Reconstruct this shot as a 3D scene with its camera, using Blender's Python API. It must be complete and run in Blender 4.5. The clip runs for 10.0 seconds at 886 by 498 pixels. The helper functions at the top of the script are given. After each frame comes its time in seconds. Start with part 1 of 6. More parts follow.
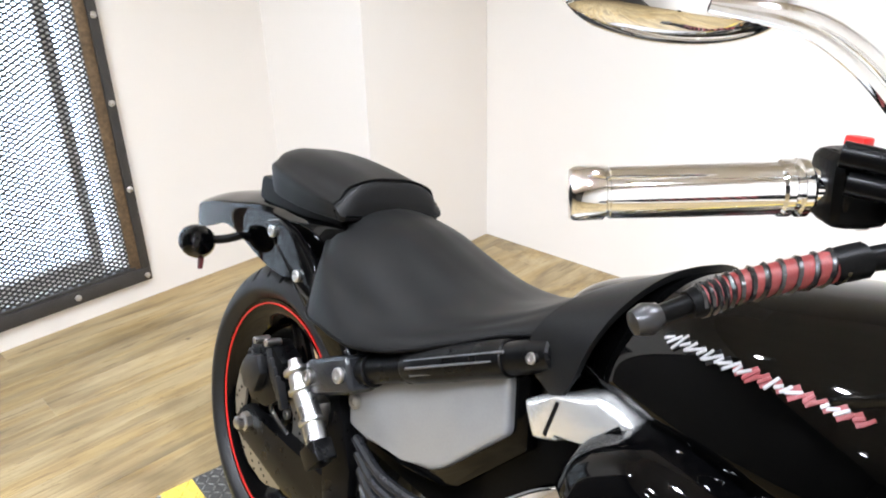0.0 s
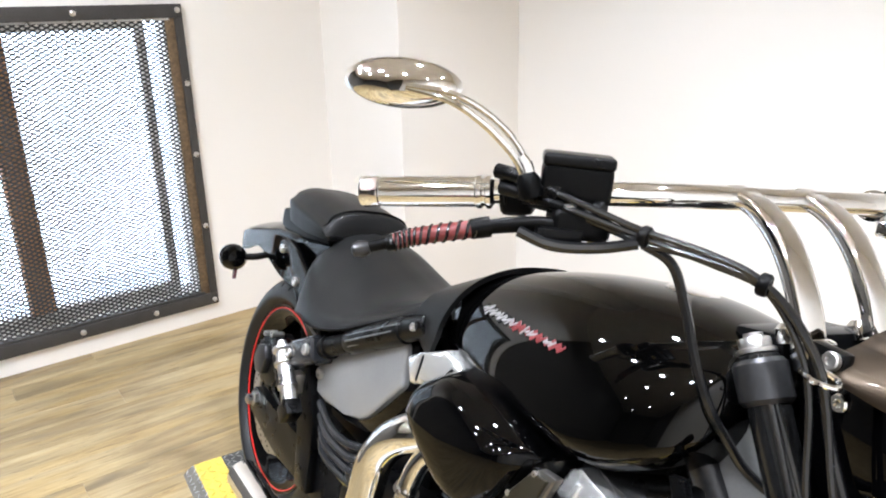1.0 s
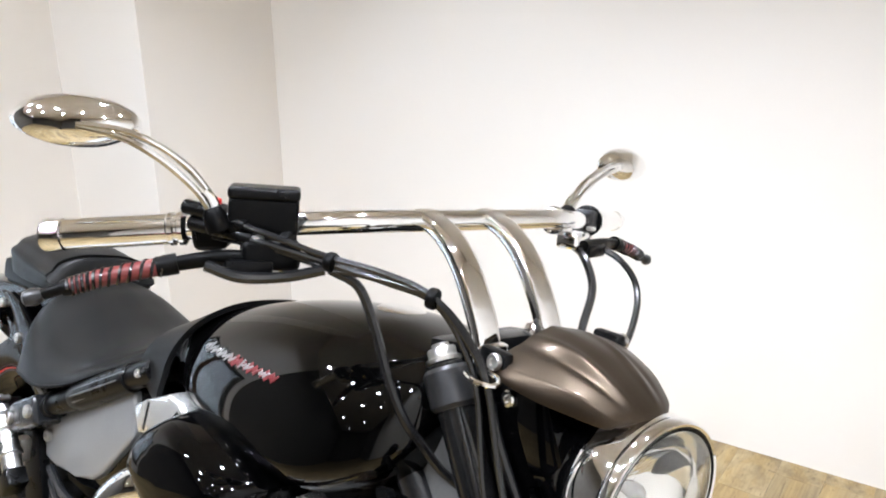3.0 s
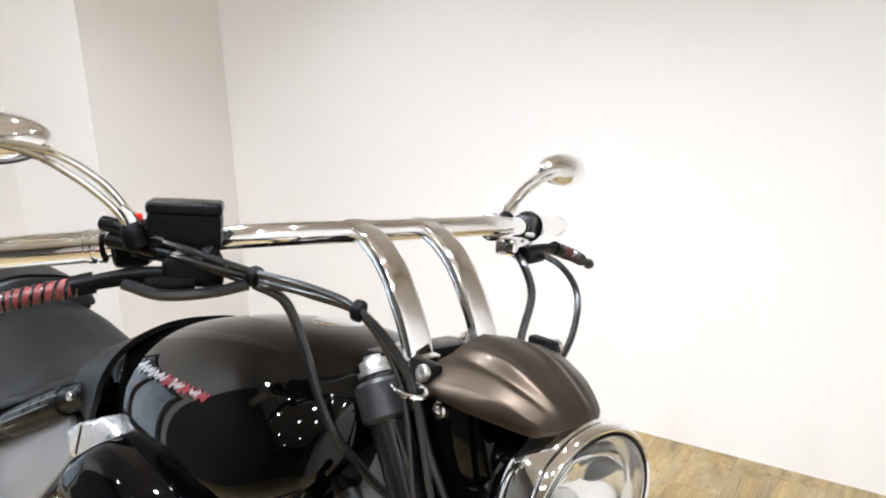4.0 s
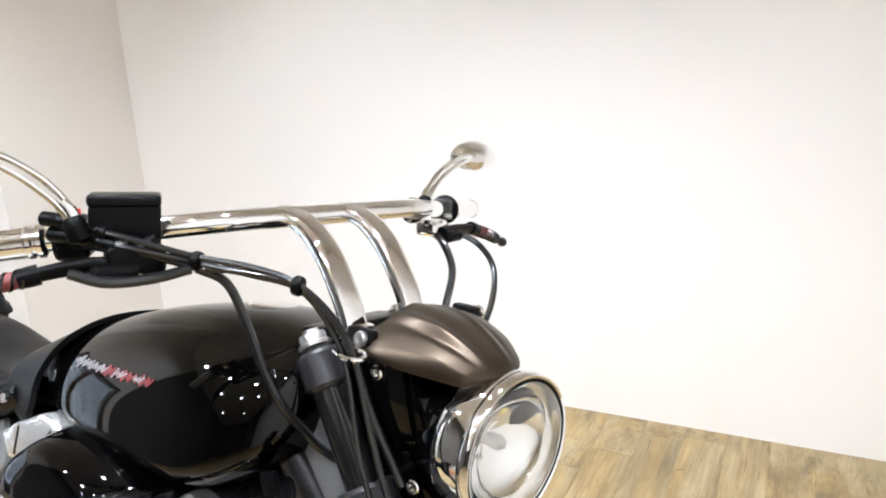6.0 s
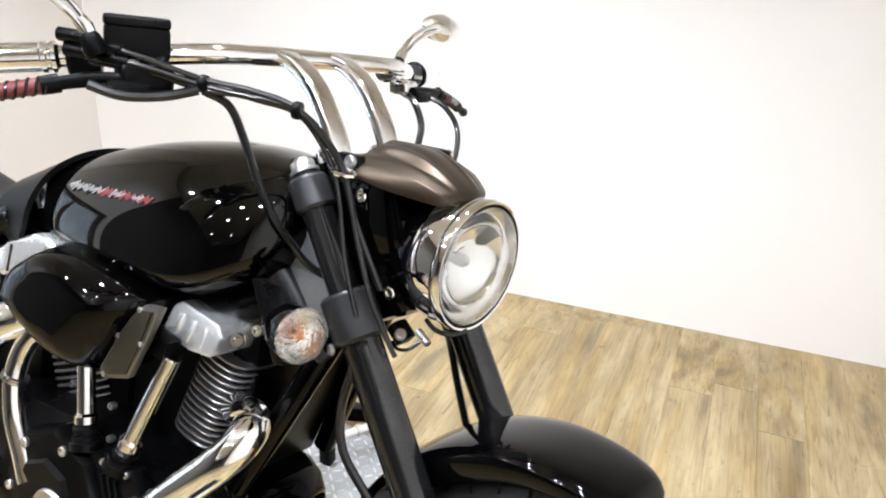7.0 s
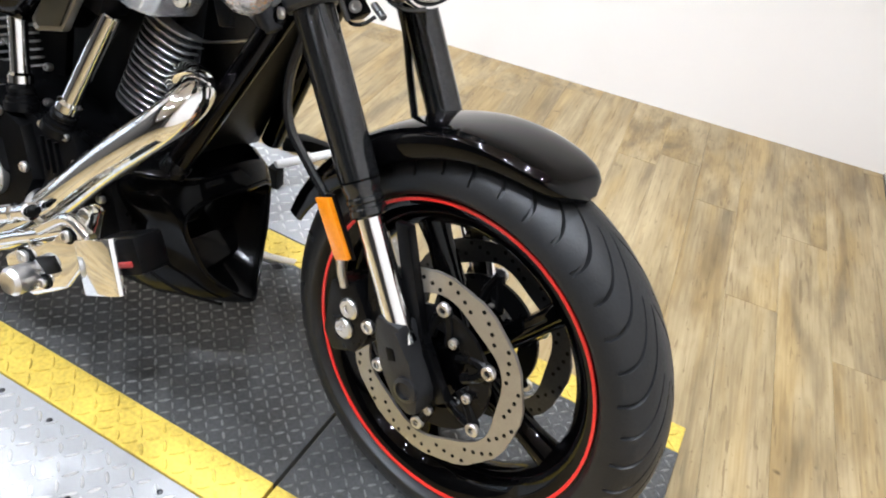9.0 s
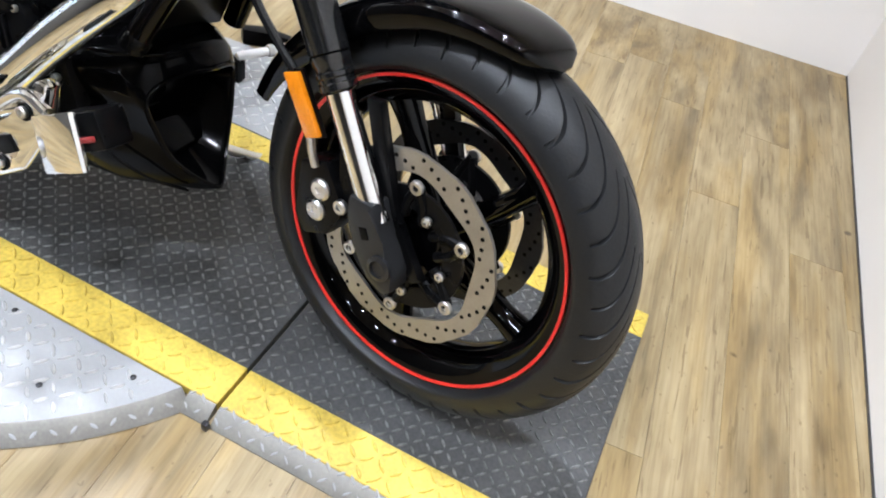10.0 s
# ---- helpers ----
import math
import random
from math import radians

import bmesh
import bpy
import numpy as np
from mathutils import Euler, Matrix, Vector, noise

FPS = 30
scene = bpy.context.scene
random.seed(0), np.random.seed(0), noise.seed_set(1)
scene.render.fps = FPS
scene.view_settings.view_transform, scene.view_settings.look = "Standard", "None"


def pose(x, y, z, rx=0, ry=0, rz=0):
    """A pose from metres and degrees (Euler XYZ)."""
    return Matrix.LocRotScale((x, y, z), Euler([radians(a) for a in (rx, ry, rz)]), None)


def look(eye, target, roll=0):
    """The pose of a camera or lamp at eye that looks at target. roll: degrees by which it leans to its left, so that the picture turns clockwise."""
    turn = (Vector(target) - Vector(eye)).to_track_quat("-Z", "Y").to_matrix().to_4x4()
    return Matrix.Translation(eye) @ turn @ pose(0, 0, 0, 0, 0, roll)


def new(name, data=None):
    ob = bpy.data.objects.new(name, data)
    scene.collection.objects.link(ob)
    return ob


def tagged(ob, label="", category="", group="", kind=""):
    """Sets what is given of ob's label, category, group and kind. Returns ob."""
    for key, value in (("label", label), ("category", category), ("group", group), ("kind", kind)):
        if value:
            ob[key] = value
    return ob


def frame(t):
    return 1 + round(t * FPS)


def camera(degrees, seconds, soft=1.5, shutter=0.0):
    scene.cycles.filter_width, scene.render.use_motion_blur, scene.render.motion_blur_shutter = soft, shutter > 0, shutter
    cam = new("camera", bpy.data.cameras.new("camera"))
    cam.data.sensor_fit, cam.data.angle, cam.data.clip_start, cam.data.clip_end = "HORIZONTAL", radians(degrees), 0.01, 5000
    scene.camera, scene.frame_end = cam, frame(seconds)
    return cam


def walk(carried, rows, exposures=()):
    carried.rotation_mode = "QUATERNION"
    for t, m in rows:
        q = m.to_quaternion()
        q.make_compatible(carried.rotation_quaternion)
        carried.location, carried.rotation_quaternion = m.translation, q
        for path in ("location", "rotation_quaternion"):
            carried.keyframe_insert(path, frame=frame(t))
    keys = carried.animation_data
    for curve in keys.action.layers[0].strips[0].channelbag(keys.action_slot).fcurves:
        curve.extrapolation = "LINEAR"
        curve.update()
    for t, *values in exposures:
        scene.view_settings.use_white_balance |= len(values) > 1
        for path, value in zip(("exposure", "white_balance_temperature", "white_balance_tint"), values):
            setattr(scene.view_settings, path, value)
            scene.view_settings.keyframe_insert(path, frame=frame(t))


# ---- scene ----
cam = camera(62.5, 10.0, soft=2.0)
PATH = [
    (0, -0.4646, -0.5599, 1.2232, 65.77, 1.37, 50.45),
    (0.5, -0.2153, -0.5751, 1.2510, 70.03, 0.49, 54.90),
    (1, -0.0074, -0.5534, 1.2625, 71.26, 1.19, 58.46),
    (1.5, 0.0457, -0.5354, 1.2679, 72.54, 0.74, 53.07),
    (2, 0.0597, -0.5222, 1.2708, 73.72, -0.29, 48.59),
    (2.5, 0.0682, -0.5013, 1.2634, 73.63, -0.21, 45.15),
    (2.7, 0.0729, -0.4928, 1.2663, 73.49, 0.08, 43.71),
    (4, 0.1060, -0.4458, 1.2643, 73.99, 1.23, 39.22),
    (4.5, 0.1097, -0.4260, 1.2589, 74.35, 1.83, 37.17),
    (5, 0.1220, -0.4148, 1.2589, 74.75, 2.25, 36.29),
    (5.2, 0.1237, -0.4152, 1.2597, 74.89, 2.13, 35.23),
    (6.3, 0.1522, -0.5795, 1.2621, 72.05, 1.41, 30.47),
    (6.5, 0.1578, -0.6129, 1.2469, 70.35, 0.22, 29.49),
    (7, 0.1715, -0.6759, 1.2091, 66.92, -2.39, 27.97),
    (7.5, 0.1851, -0.7006, 1.1766, 62.83, -4.86, 28.91),
    (8, 0.2007, -0.7084, 1.1502, 59.37, -6.16, 28.97),
    (8.5, 0.2144, -0.7181, 1.1042, 54.52, -7.61, 28.17),
    (9, 0.2155, -0.7239, 1.0795, 51.03, -8.61, 27.63),
    (9.5, 0.2231, -0.7405, 1.0425, 47.23, -9.23, 25.73),
    (10, 0.2237, -0.7553, 1.0361, 44.98, -10.37, 25.26),
]
walk(cam, [(t, pose(x, y, z, a, b, c)) for t, x, y, z, a, b, c in PATH],
     [(0, -0.34, 6350, 10), (0.5, -0.33, 6350, 10), (1.5, -0.39, 6380, 10), (2.5, -0.48, 6350, 10), (4, -0.55, 6350, 10), (5, -0.53, 6380, 10), (6.5, -0.47, 6350, 10),
      (7.2, -0.41, 6350, 10), (8, -0.50, 6280, 10), (9, -0.52, 6220, 10), (10, -0.66, 6100, 10)])

# ---- world and lights ----
scene.view_settings.exposure = -0.62
world = bpy.data.worlds.new("daylight")
scene.world = world
world.use_nodes = True
wn = world.node_tree.nodes
sky = wn.new("ShaderNodeTexSky")
sky.sky_type, sky.sun_disc, sky.sun_elevation, sky.sun_rotation = "NISHITA", False, radians(40), radians(200)
world.node_tree.links.new(sky.outputs[0], wn["Background"].inputs[0])
wn["Background"].inputs[1].default_value = 0.12


def area_lamp(name, m, sx, sy, watts, color):
    data = bpy.data.lights.new(name, "AREA")
    data.shape, data.size, data.size_y, data.energy, data.color = "RECTANGLE", sx, sy, watts, color
    ob = new(name, data)
    ob.matrix_world = m
    return ob


FLOOR_Z, CEIL_Z = -0.025, 2.95
# ceiling spotlights (x, y, watts) and daylight in the window opening
# The last four hang unseen in the added hall, to brighten its reflections.
SPOTS = [(-2.35, -0.85, 20), (-1.65, -1.15, 34), (-0.95, -1.30, 34), (-0.25, -1.15, 34), (0.45, -0.75, 26), (-1.95, -2.15, 14), (-1.15, -2.35, 14), (-0.35, -2.25, 14), (-1.3, 0.35, 25), (-0.1, 0.45, 24), (-2.0, -4.2, 18), (-0.6, -4.6, 18), (-1.6, -6.4, 15), (0.2, -6.6, 15)]
for sx_, sy_, watts in SPOTS:
    data = bpy.data.lights.new("spot_lamp", "AREA")
    data.shape, data.size, data.energy, data.color = "DISK", 0.085, watts, (0.93, 0.985, 1.085)
    data.spread = radians(90 if sy_ > 0 else 145)
    ob = new("spot_lamp", data)
    ob.matrix_world = look((sx_, sy_, CEIL_Z - 0.195), (sx_ * 0.97, sy_ + 0.12, 0))
area_lamp("window_lamp", look((-3.22, -0.55, 0.68), (0, -0.3, 0.5)), 1.2, 1.0, 6, (0.86, 0.93, 1.0))


# ---- materials ----
def material(name, color, rough=0.5, metal=0.0, spread=0.08, scale=30.0, fine=220.0, bump=0.0, coat=0.0, rough_spread=0.1,
             stretch=(1, 1, 1), island=0.0, tint=None, spec=0.5):
    """A surface with two scales of variation in colour and roughness, and a fine relief."""
    m = bpy.data.materials.new(name)
    m.use_nodes = True
    nt = m.node_tree
    n, l = nt.nodes, nt.links
    b = n["Principled BSDF"]
    tc = n.new("ShaderNodeTexCoord")
    mp = n.new("ShaderNodeMapping")
    mp.inputs["Scale"].default_value = stretch
    l.new(tc.outputs["Object"], mp.inputs["Vector"])
    big, small = n.new("ShaderNodeTexNoise"), n.new("ShaderNodeTexNoise")
    for node, s, d in ((big, scale, 4), (small, fine, 2)):
        node.inputs["Scale"].default_value, node.inputs["Detail"].default_value = s, d
        l.new(mp.outputs[0], node.inputs["Vector"])
    add = n.new("ShaderNodeMath")
    add.operation = "ADD"
    l.new(big.outputs["Fac"], add.inputs[0])
    l.new(small.outputs["Fac"], add.inputs[1])
    ramp = n.new("ShaderNodeMapRange")
    ramp.inputs["From Min"].default_value, ramp.inputs["From Max"].default_value = 0.65, 1.35
    l.new(add.outputs[0], ramp.inputs["Value"])
    mix = n.new("ShaderNodeMix")
    mix.data_type = "RGBA"
    dark = [c * (1 - spread) for c in color]
    light = [min(1, c * (1 + spread)) for c in (tint or color)]
    mix.inputs["A"].default_value, mix.inputs["B"].default_value = (*dark, 1), (*light, 1)
    l.new(ramp.outputs[0], mix.inputs["Factor"])
    out = mix.outputs["Result"]
    if island:
        oi = n.new("ShaderNodeObjectInfo")
        hs = n.new("ShaderNodeHueSaturation")
        mr = n.new("ShaderNodeMapRange")
        mr.inputs["To Min"].default_value, mr.inputs["To Max"].default_value = 1 - island, 1 + island
        l.new(oi.outputs["Random"], mr.inputs["Value"])
        l.new(mr.outputs[0], hs.inputs["Value"])
        l.new(out, hs.inputs["Color"])
        out = hs.outputs[0]
    l.new(out, b.inputs["Base Color"])
    rr = n.new("ShaderNodeMapRange")
    rr.inputs["To Min"].default_value = max(0.02, rough * (1 - rough_spread))
    rr.inputs["To Max"].default_value = min(1, rough * (1 + rough_spread))
    l.new(big.outputs["Fac"], rr.inputs["Value"])
    l.new(rr.outputs[0], b.inputs["Roughness"])
    b.inputs["Metallic"].default_value = metal
    b.inputs["Coat Weight"].default_value = coat
    b.inputs["Coat Roughness"].default_value = 0.03
    b.inputs["Specular IOR Level"].default_value = spec
    if bump:
        bp = n.new("ShaderNodeBump")
        bp.inputs["Strength"].default_value, bp.inputs["Distance"].default_value = bump, 0.002
        l.new(small.outputs["Fac"], bp.inputs["Height"])
        l.new(bp.outputs[0], b.inputs["Normal"])
    return m


def glowing(name, color, strength):
    m = bpy.data.materials.new(name)
    m.use_nodes = True
    b = m.node_tree.nodes["Principled BSDF"]
    b.inputs["Base Color"].default_value = (*color, 1)
    b.inputs["Emission Color"].default_value = (*color, 1)
    b.inputs["Emission Strength"].default_value = strength
    return m


def glassy(name, color, rough=0.0, ior=1.45):
    m = bpy.data.materials.new(name)
    m.use_nodes = True
    b = m.node_tree.nodes["Principled BSDF"]
    b.inputs["Base Color"].default_value = (*color, 1)
    b.inputs["Roughness"].default_value = rough
    b.inputs["Transmission Weight"].default_value = 1.0
    b.inputs["IOR"].default_value = ior
    return m


# Soft beige patches paint the uneven lamp light into the wall colour.
WHITE = material("white_paint_with_light_tint", (0.87, 0.84, 0.80), 0.75, spread=0.02, scale=1.3, fine=3.0, bump=0.0, tint=(0.84, 0.80, 0.755))
CEIL = material("beige_ceiling_paint", (0.72, 0.67, 0.595), 0.8, spread=0.1, scale=3, fine=80)
CAN = material("white_lamp_housing", (0.7, 0.69, 0.67), 0.5, spread=0.04)
# For added walls out of view; dark so that black paint reflects little.
HALL_UNSEEN = material("unseen_hall_wall", (0.11, 0.104, 0.096), 0.8, spread=0.2, scale=3)
BLACK_PAINT = material("black_gloss_paint", (0.0006, 0.0006, 0.0007), 0.04, spread=0.2, rough_spread=0.3, spec=0.22)
TANK_BLACK = material("black_tank_lacquer", (0.0006, 0.0006, 0.0006), 0.025, spread=0.2, rough_spread=0.3, spec=0.34)
SATIN = material("satin_black_metal", (0.0022, 0.0022, 0.0024), 0.28, spread=0.2, bump=0.05, spec=0.14)
# Black plastic parts; also the boxes and plates that stand in for shade.
MATT = material("matt_plastic_and_shade_black", (0.0012, 0.0012, 0.0013), 0.38, spread=0.25, bump=0.12, spec=0.10)
CHROME = material("chrome", (0.90, 0.905, 0.91), 0.05, 1.0, spread=0.03, rough_spread=0.5)
ALU = material("brushed_aluminium", (0.62, 0.61, 0.60), 0.28, 1.0, spread=0.1, fine=400, bump=0.1)
DARK_METAL = material("dark_grey_metal", (0.05, 0.05, 0.052), 0.30, 0.8, spread=0.15, bump=0.08)
STEEL = material("drilled_disc_steel", (0.38, 0.36, 0.325), 0.36, 0.85, spread=0.12, fine=500, bump=0.05)
RUBBER = material("tyre_rubber", (0.010, 0.0102, 0.0106), 0.42, spread=0.25, scale=14, fine=260, bump=0.2, spec=0.34)
LEATHER = material("black_vinyl_leather", (0.0068, 0.0068, 0.0068), 0.40, spread=0.25, scale=8, fine=420, bump=0.10, rough_spread=0.08, spec=0.15)
RED = material("red_stripe_paint", (0.62, 0.022, 0.018), 0.3, spread=0.1)
EMBLEM_RED = material("emblem_red_paint", (0.17, 0.022, 0.026), 0.3, spread=0.1)
EMBLEM_SILVER = material("emblem_silver_paint", (0.30, 0.295, 0.30), 0.3, 0.3, spread=0.08)
CHIN_BLACK = material("black_moulded_plastic", (0.0012, 0.0012, 0.0013), 0.12, spread=0.2, rough_spread=0.3, spec=0.07)
INSERT_RED = material("dull_red_insert", (0.20, 0.018, 0.016), 0.4, spread=0.2)
FORK_BLACK = material("black_anodised_fork_tube", (0.055, 0.055, 0.056), 0.15, 0.9, spread=0.2, rough_spread=0.2)
CLAMP_DARK = material("dark_satin_clamp", (0.026, 0.026, 0.027), 0.36, 0.5, spread=0.1, bump=0.04)
CLAMP = material("grey_satin_clamp", (0.055, 0.055, 0.057), 0.34, 0.8, spread=0.08, bump=0.04)
RED_RUBBER = material("red_woven_grip_cover", (0.14, 0.016, 0.015), 0.5, spread=0.25, bump=0.4)
FOOT = material("satin_black_fork_foot", (0.013, 0.013, 0.0134), 0.36, spread=0.15, bump=0.1, spec=0.35)
AMBER = material("amber_reflector_plastic", (0.62, 0.19, 0.004), 0.18, spread=0.12, scale=200, fine=700, coat=0.6)
SIDE_GREY = material("silver_grey_satin_paint", (0.33, 0.335, 0.34), 0.34, 0.5, spread=0.04)
BRACKET = material("dark_gloss_casting", (0.022, 0.023, 0.026), 0.22, 0.3, spread=0.15, spec=0.6)
GREY_SATIN = material("grey_satin_casting", (0.15, 0.155, 0.165), 0.32, 0.7, spread=0.1, bump=0.05)
DULL_RED = material("dull_red_plastic", (0.10, 0.02, 0.03), 0.3, spread=0.1)
VISOR = material("bronze_grey_metallic_paint", (0.054, 0.040, 0.028), 0.38, 0.9, spread=0.10, fine=600, coat=0.10)
CABLE = material("black_cable_sheath", (0.006, 0.006, 0.0065), 0.24, spread=0.2, spec=0.6)
GOLD = material("brass_fitting", (0.55, 0.42, 0.12), 0.35, 0.8)
GLASS = glassy("clear_lens", (0.97, 0.98, 0.98))
RIBBED = glassy("ribbed_clear_lens", (0.95, 0.92, 0.88), 0.10)
RIBBED.node_tree.nodes["Principled BSDF"].inputs["Transmission Weight"].default_value = 0.94
rn, rl_ = RIBBED.node_tree.nodes, RIBBED.node_tree.links
facet, relief = rn.new("ShaderNodeTexVoronoi"), rn.new("ShaderNodeBump")
facet.inputs["Scale"].default_value = 190.0
relief.inputs["Strength"].default_value, relief.inputs["Distance"].default_value = 0.7, 0.003
rl_.new(rn.new("ShaderNodeTexCoord").outputs["Object"], facet.inputs["Vector"])
rl_.new(facet.outputs["Distance"], relief.inputs["Height"])
rl_.new(relief.outputs[0], rn["Principled BSDF"].inputs["Normal"])
FIN = material("machined_fin_edge", (0.40, 0.40, 0.40), 0.30, 0.9, spread=0.1)
SCREEN_FRAME = material("beige_satin_metal", (0.20, 0.19, 0.175), 0.32, 0.9, spread=0.08)
SATIN_SILVER = material("satin_silver_trim", (0.86, 0.86, 0.85), 0.14, 1.0, spread=0.03)
BOWL = material("satin_silver_reflector", (0.90, 0.90, 0.89), 0.06, 1.0, spread=0.02)
MIRROR = material("mirror_reflector", (0.92, 0.92, 0.91), 0.04, 1.0, spread=0.02)
YELLOW = material("yellow_safety_paint", (0.56, 0.405, 0.066), 0.5, spread=0.30, scale=11, fine=140, bump=0.2)
# Paler than the rubber: scuffing, with the lugs' glints put into the colour.
LUG_GREY = material("scuffed_lugs_with_glint", (0.24, 0.24, 0.232), 0.32, 0.5, spread=0.6, scale=9, fine=160, bump=0.2)
MAT_BLACK = material("black_diamond_rubber", (0.060, 0.060, 0.0585), 0.42, spread=0.6, scale=5, fine=150, bump=0.25)
PLATE_ALU = material("aluminium_tread_plate", (0.34, 0.338, 0.335), 0.60, 0.15, spread=0.06, scale=7, fine=180, bump=0.15)
LUG_ALU = material("bright_worn_lugs", (0.64, 0.635, 0.62), 0.30, 0.6, spread=0.12, scale=20, fine=200)
# Darker, tan copy of the plate: the floor's reflection is put into the colour.
SKIRT_ALU = material("scuffed_skirt_with_floor_tint", (0.15, 0.138, 0.118), 0.40, 0.4, spread=0.22, scale=18, fine=180, bump=0.15)
INTAKE = material("olive_brown_intake_mesh", (0.035, 0.031, 0.020), 0.30, 0.6, spread=0.25, scale=60, fine=900, bump=0.5)
FRAME_STEEL = material("blackened_steel_frame", (0.055, 0.052, 0.05), 0.5, 0.3, spread=0.25, scale=12)
TIMBER = material("rough_stained_timber", (0.13, 0.085, 0.045), 0.7, spread=0.45, scale=14, fine=70, bump=0.5, stretch=(1, 1, 0.25))
MULLION = material("red_brown_window_timber", (0.50, 0.23, 0.09), 0.55, spread=0.2, scale=10)
DAYLIGHT = glowing("bright_outdoor_daylight", (0.74, 0.86, 1.0), 4.2)
SPOT_GLOW = glowing("spot_bulb", (1.0, 0.96, 0.9), 40.0)
BULB_AMBER = material("amber_bulb", (0.80, 0.28, 0.06), 0.25)
POLISHED = material("polished_aluminium", (0.88, 0.88, 0.87), 0.24, 0.8, spread=0.05, scale=60, fine=300, bump=0.05)
CASTING = material("grey_cast_frame", (0.13, 0.13, 0.128), 0.5, 0.3, spread=0.08, bump=0.1)


def plank_material():
    """Weathered oak: long grain, grey-brown streaks, knots, and a tone of its own for each board."""
    m = bpy.data.materials.new("oak_laminate_plank")
    m.use_nodes = True
    n, l = m.node_tree.nodes, m.node_tree.links
    b = n["Principled BSDF"]
    tc, oi = n.new("ShaderNodeTexCoord"), n.new("ShaderNodeObjectInfo")
    shift = n.new("ShaderNodeVectorMath")
    shift.operation = "MULTIPLY_ADD"
    comb = n.new("ShaderNodeCombineXYZ")
    for k in range(3):
        l.new(oi.outputs["Random"], comb.inputs[k])
    shift.inputs[1].default_value = (37, 53, 11)
    l.new(comb.outputs[0], shift.inputs[0])
    l.new(tc.outputs["Object"], shift.inputs[2])
    geo = n.new("ShaderNodeNewGeometry")
    def grain(scale, stretch, detail, dist=0.0, across=False):
        mp = n.new("ShaderNodeMapping")
        mp.inputs["Scale"].default_value = stretch
        l.new(geo.outputs["Position"] if across else shift.outputs[0], mp.inputs[0])
        t = n.new("ShaderNodeTexNoise")
        t.inputs["Scale"].default_value, t.inputs["Detail"].default_value, t.inputs["Distortion"].default_value = scale, detail, dist
        l.new(mp.outputs[0], t.inputs["Vector"])
        return t.outputs["Fac"]
    def ramp(src, stops):
        r = n.new("ShaderNodeValToRGB")
        while len(r.color_ramp.elements) < len(stops):
            r.color_ramp.elements.new(0.5)
        for e, (pos, col) in zip(r.color_ramp.elements, stops):
            e.position, e.color = pos, (*col, 1)
        l.new(src, r.inputs[0])
        return r.outputs[0]
    def blend(kind, fac, a, c):
        x = n.new("ShaderNodeMix")
        x.data_type, x.blend_type = "RGBA", kind
        for v, key in ((fac, "Factor"), (a, "A"), (c, "B")):
            if isinstance(v, (int, float)):
                x.inputs[key].default_value = v
            else:
                l.new(v, x.inputs[key])
        return x.outputs["Result"]
    # boards run near the y axis: yellow-tan sapwood at the sides of a board, grey-brown heartwood between
    tone = ramp(grain(3.4, (3.6, 0.55, 1), 8, 0.5), [(0.30, (0.190, 0.143, 0.078)), (0.45, (0.325, 0.248, 0.130)), (0.62, (0.415, 0.325, 0.182))])
    sap = ramp(grain(4.2, (3.4, 0.36, 1), 3, 0.5), [(0.46, (1, 1, 1)), (0.60, (1.0, 0.91, 0.70))])
    blotch = ramp(grain(1.9, (2.0, 0.8, 1), 7, 0.5, True), [(0.34, (0.60, 0.55, 0.47)), (0.52, (1, 1, 1))])
    mottle = ramp(grain(16.0, (3.0, 0.6, 1), 6, 0.4), [(0.34, (0.78, 0.75, 0.71)), (0.54, (1, 1, 1))])
    streak = ramp(grain(5.5, (6.0, 0.32, 1), 4, 0.8), [(0.28, (0.55, 0.50, 0.43)), (0.50, (1, 1, 1))])
    fibre = ramp(grain(60, (3.0, 0.10, 1), 4), [(0.34, (0.70, 0.66, 0.62)), (0.62, (1, 1, 1))])
    knot = ramp(grain(15.0, (1.2, 0.8, 1), 2, 0.3), [(0.215, (0.26, 0.21, 0.16)), (0.265, (1, 1, 1))])
    check = ramp(grain(34, (3.2, 0.22, 1), 3, 0.6), [(0.325, (0.42, 0.36, 0.29)), (0.375, (1, 1, 1))])
    speck = ramp(grain(70, (1.3, 0.8, 1), 2), [(0.27, (0.40, 0.34, 0.27)), (0.31, (1, 1, 1))])
    col = blend("MULTIPLY", 0.28, tone, streak)
    for fac, layer in ((0.80, sap), (0.60, blotch), (0.70, mottle), (0.6, fibre), (0.9, knot), (0.55, check), (0.45, speck)):
        col = blend("MULTIPLY", fac, col, layer)
    hs, mr = n.new("ShaderNodeHueSaturation"), n.new("ShaderNodeMapRange")
    mr.inputs["To Min"].default_value, mr.inputs["To Max"].default_value = 0.97, 1.03
    l.new(oi.outputs["Random"], mr.inputs["Value"])
    l.new(mr.outputs[0], hs.inputs["Value"])
    l.new(col, hs.inputs["Color"])
    l.new(hs.outputs[0], b.inputs["Base Color"])
    b.inputs["Roughness"].default_value = 0.42
    bp = n.new("ShaderNodeBump")
    bp.inputs["Strength"].default_value, bp.inputs["Distance"].default_value = 0.12, 0.002
    l.new(fibre, bp.inputs["Height"])
    l.new(bp.outputs[0], b.inputs["Normal"])
    return m


PLANK = plank_material()


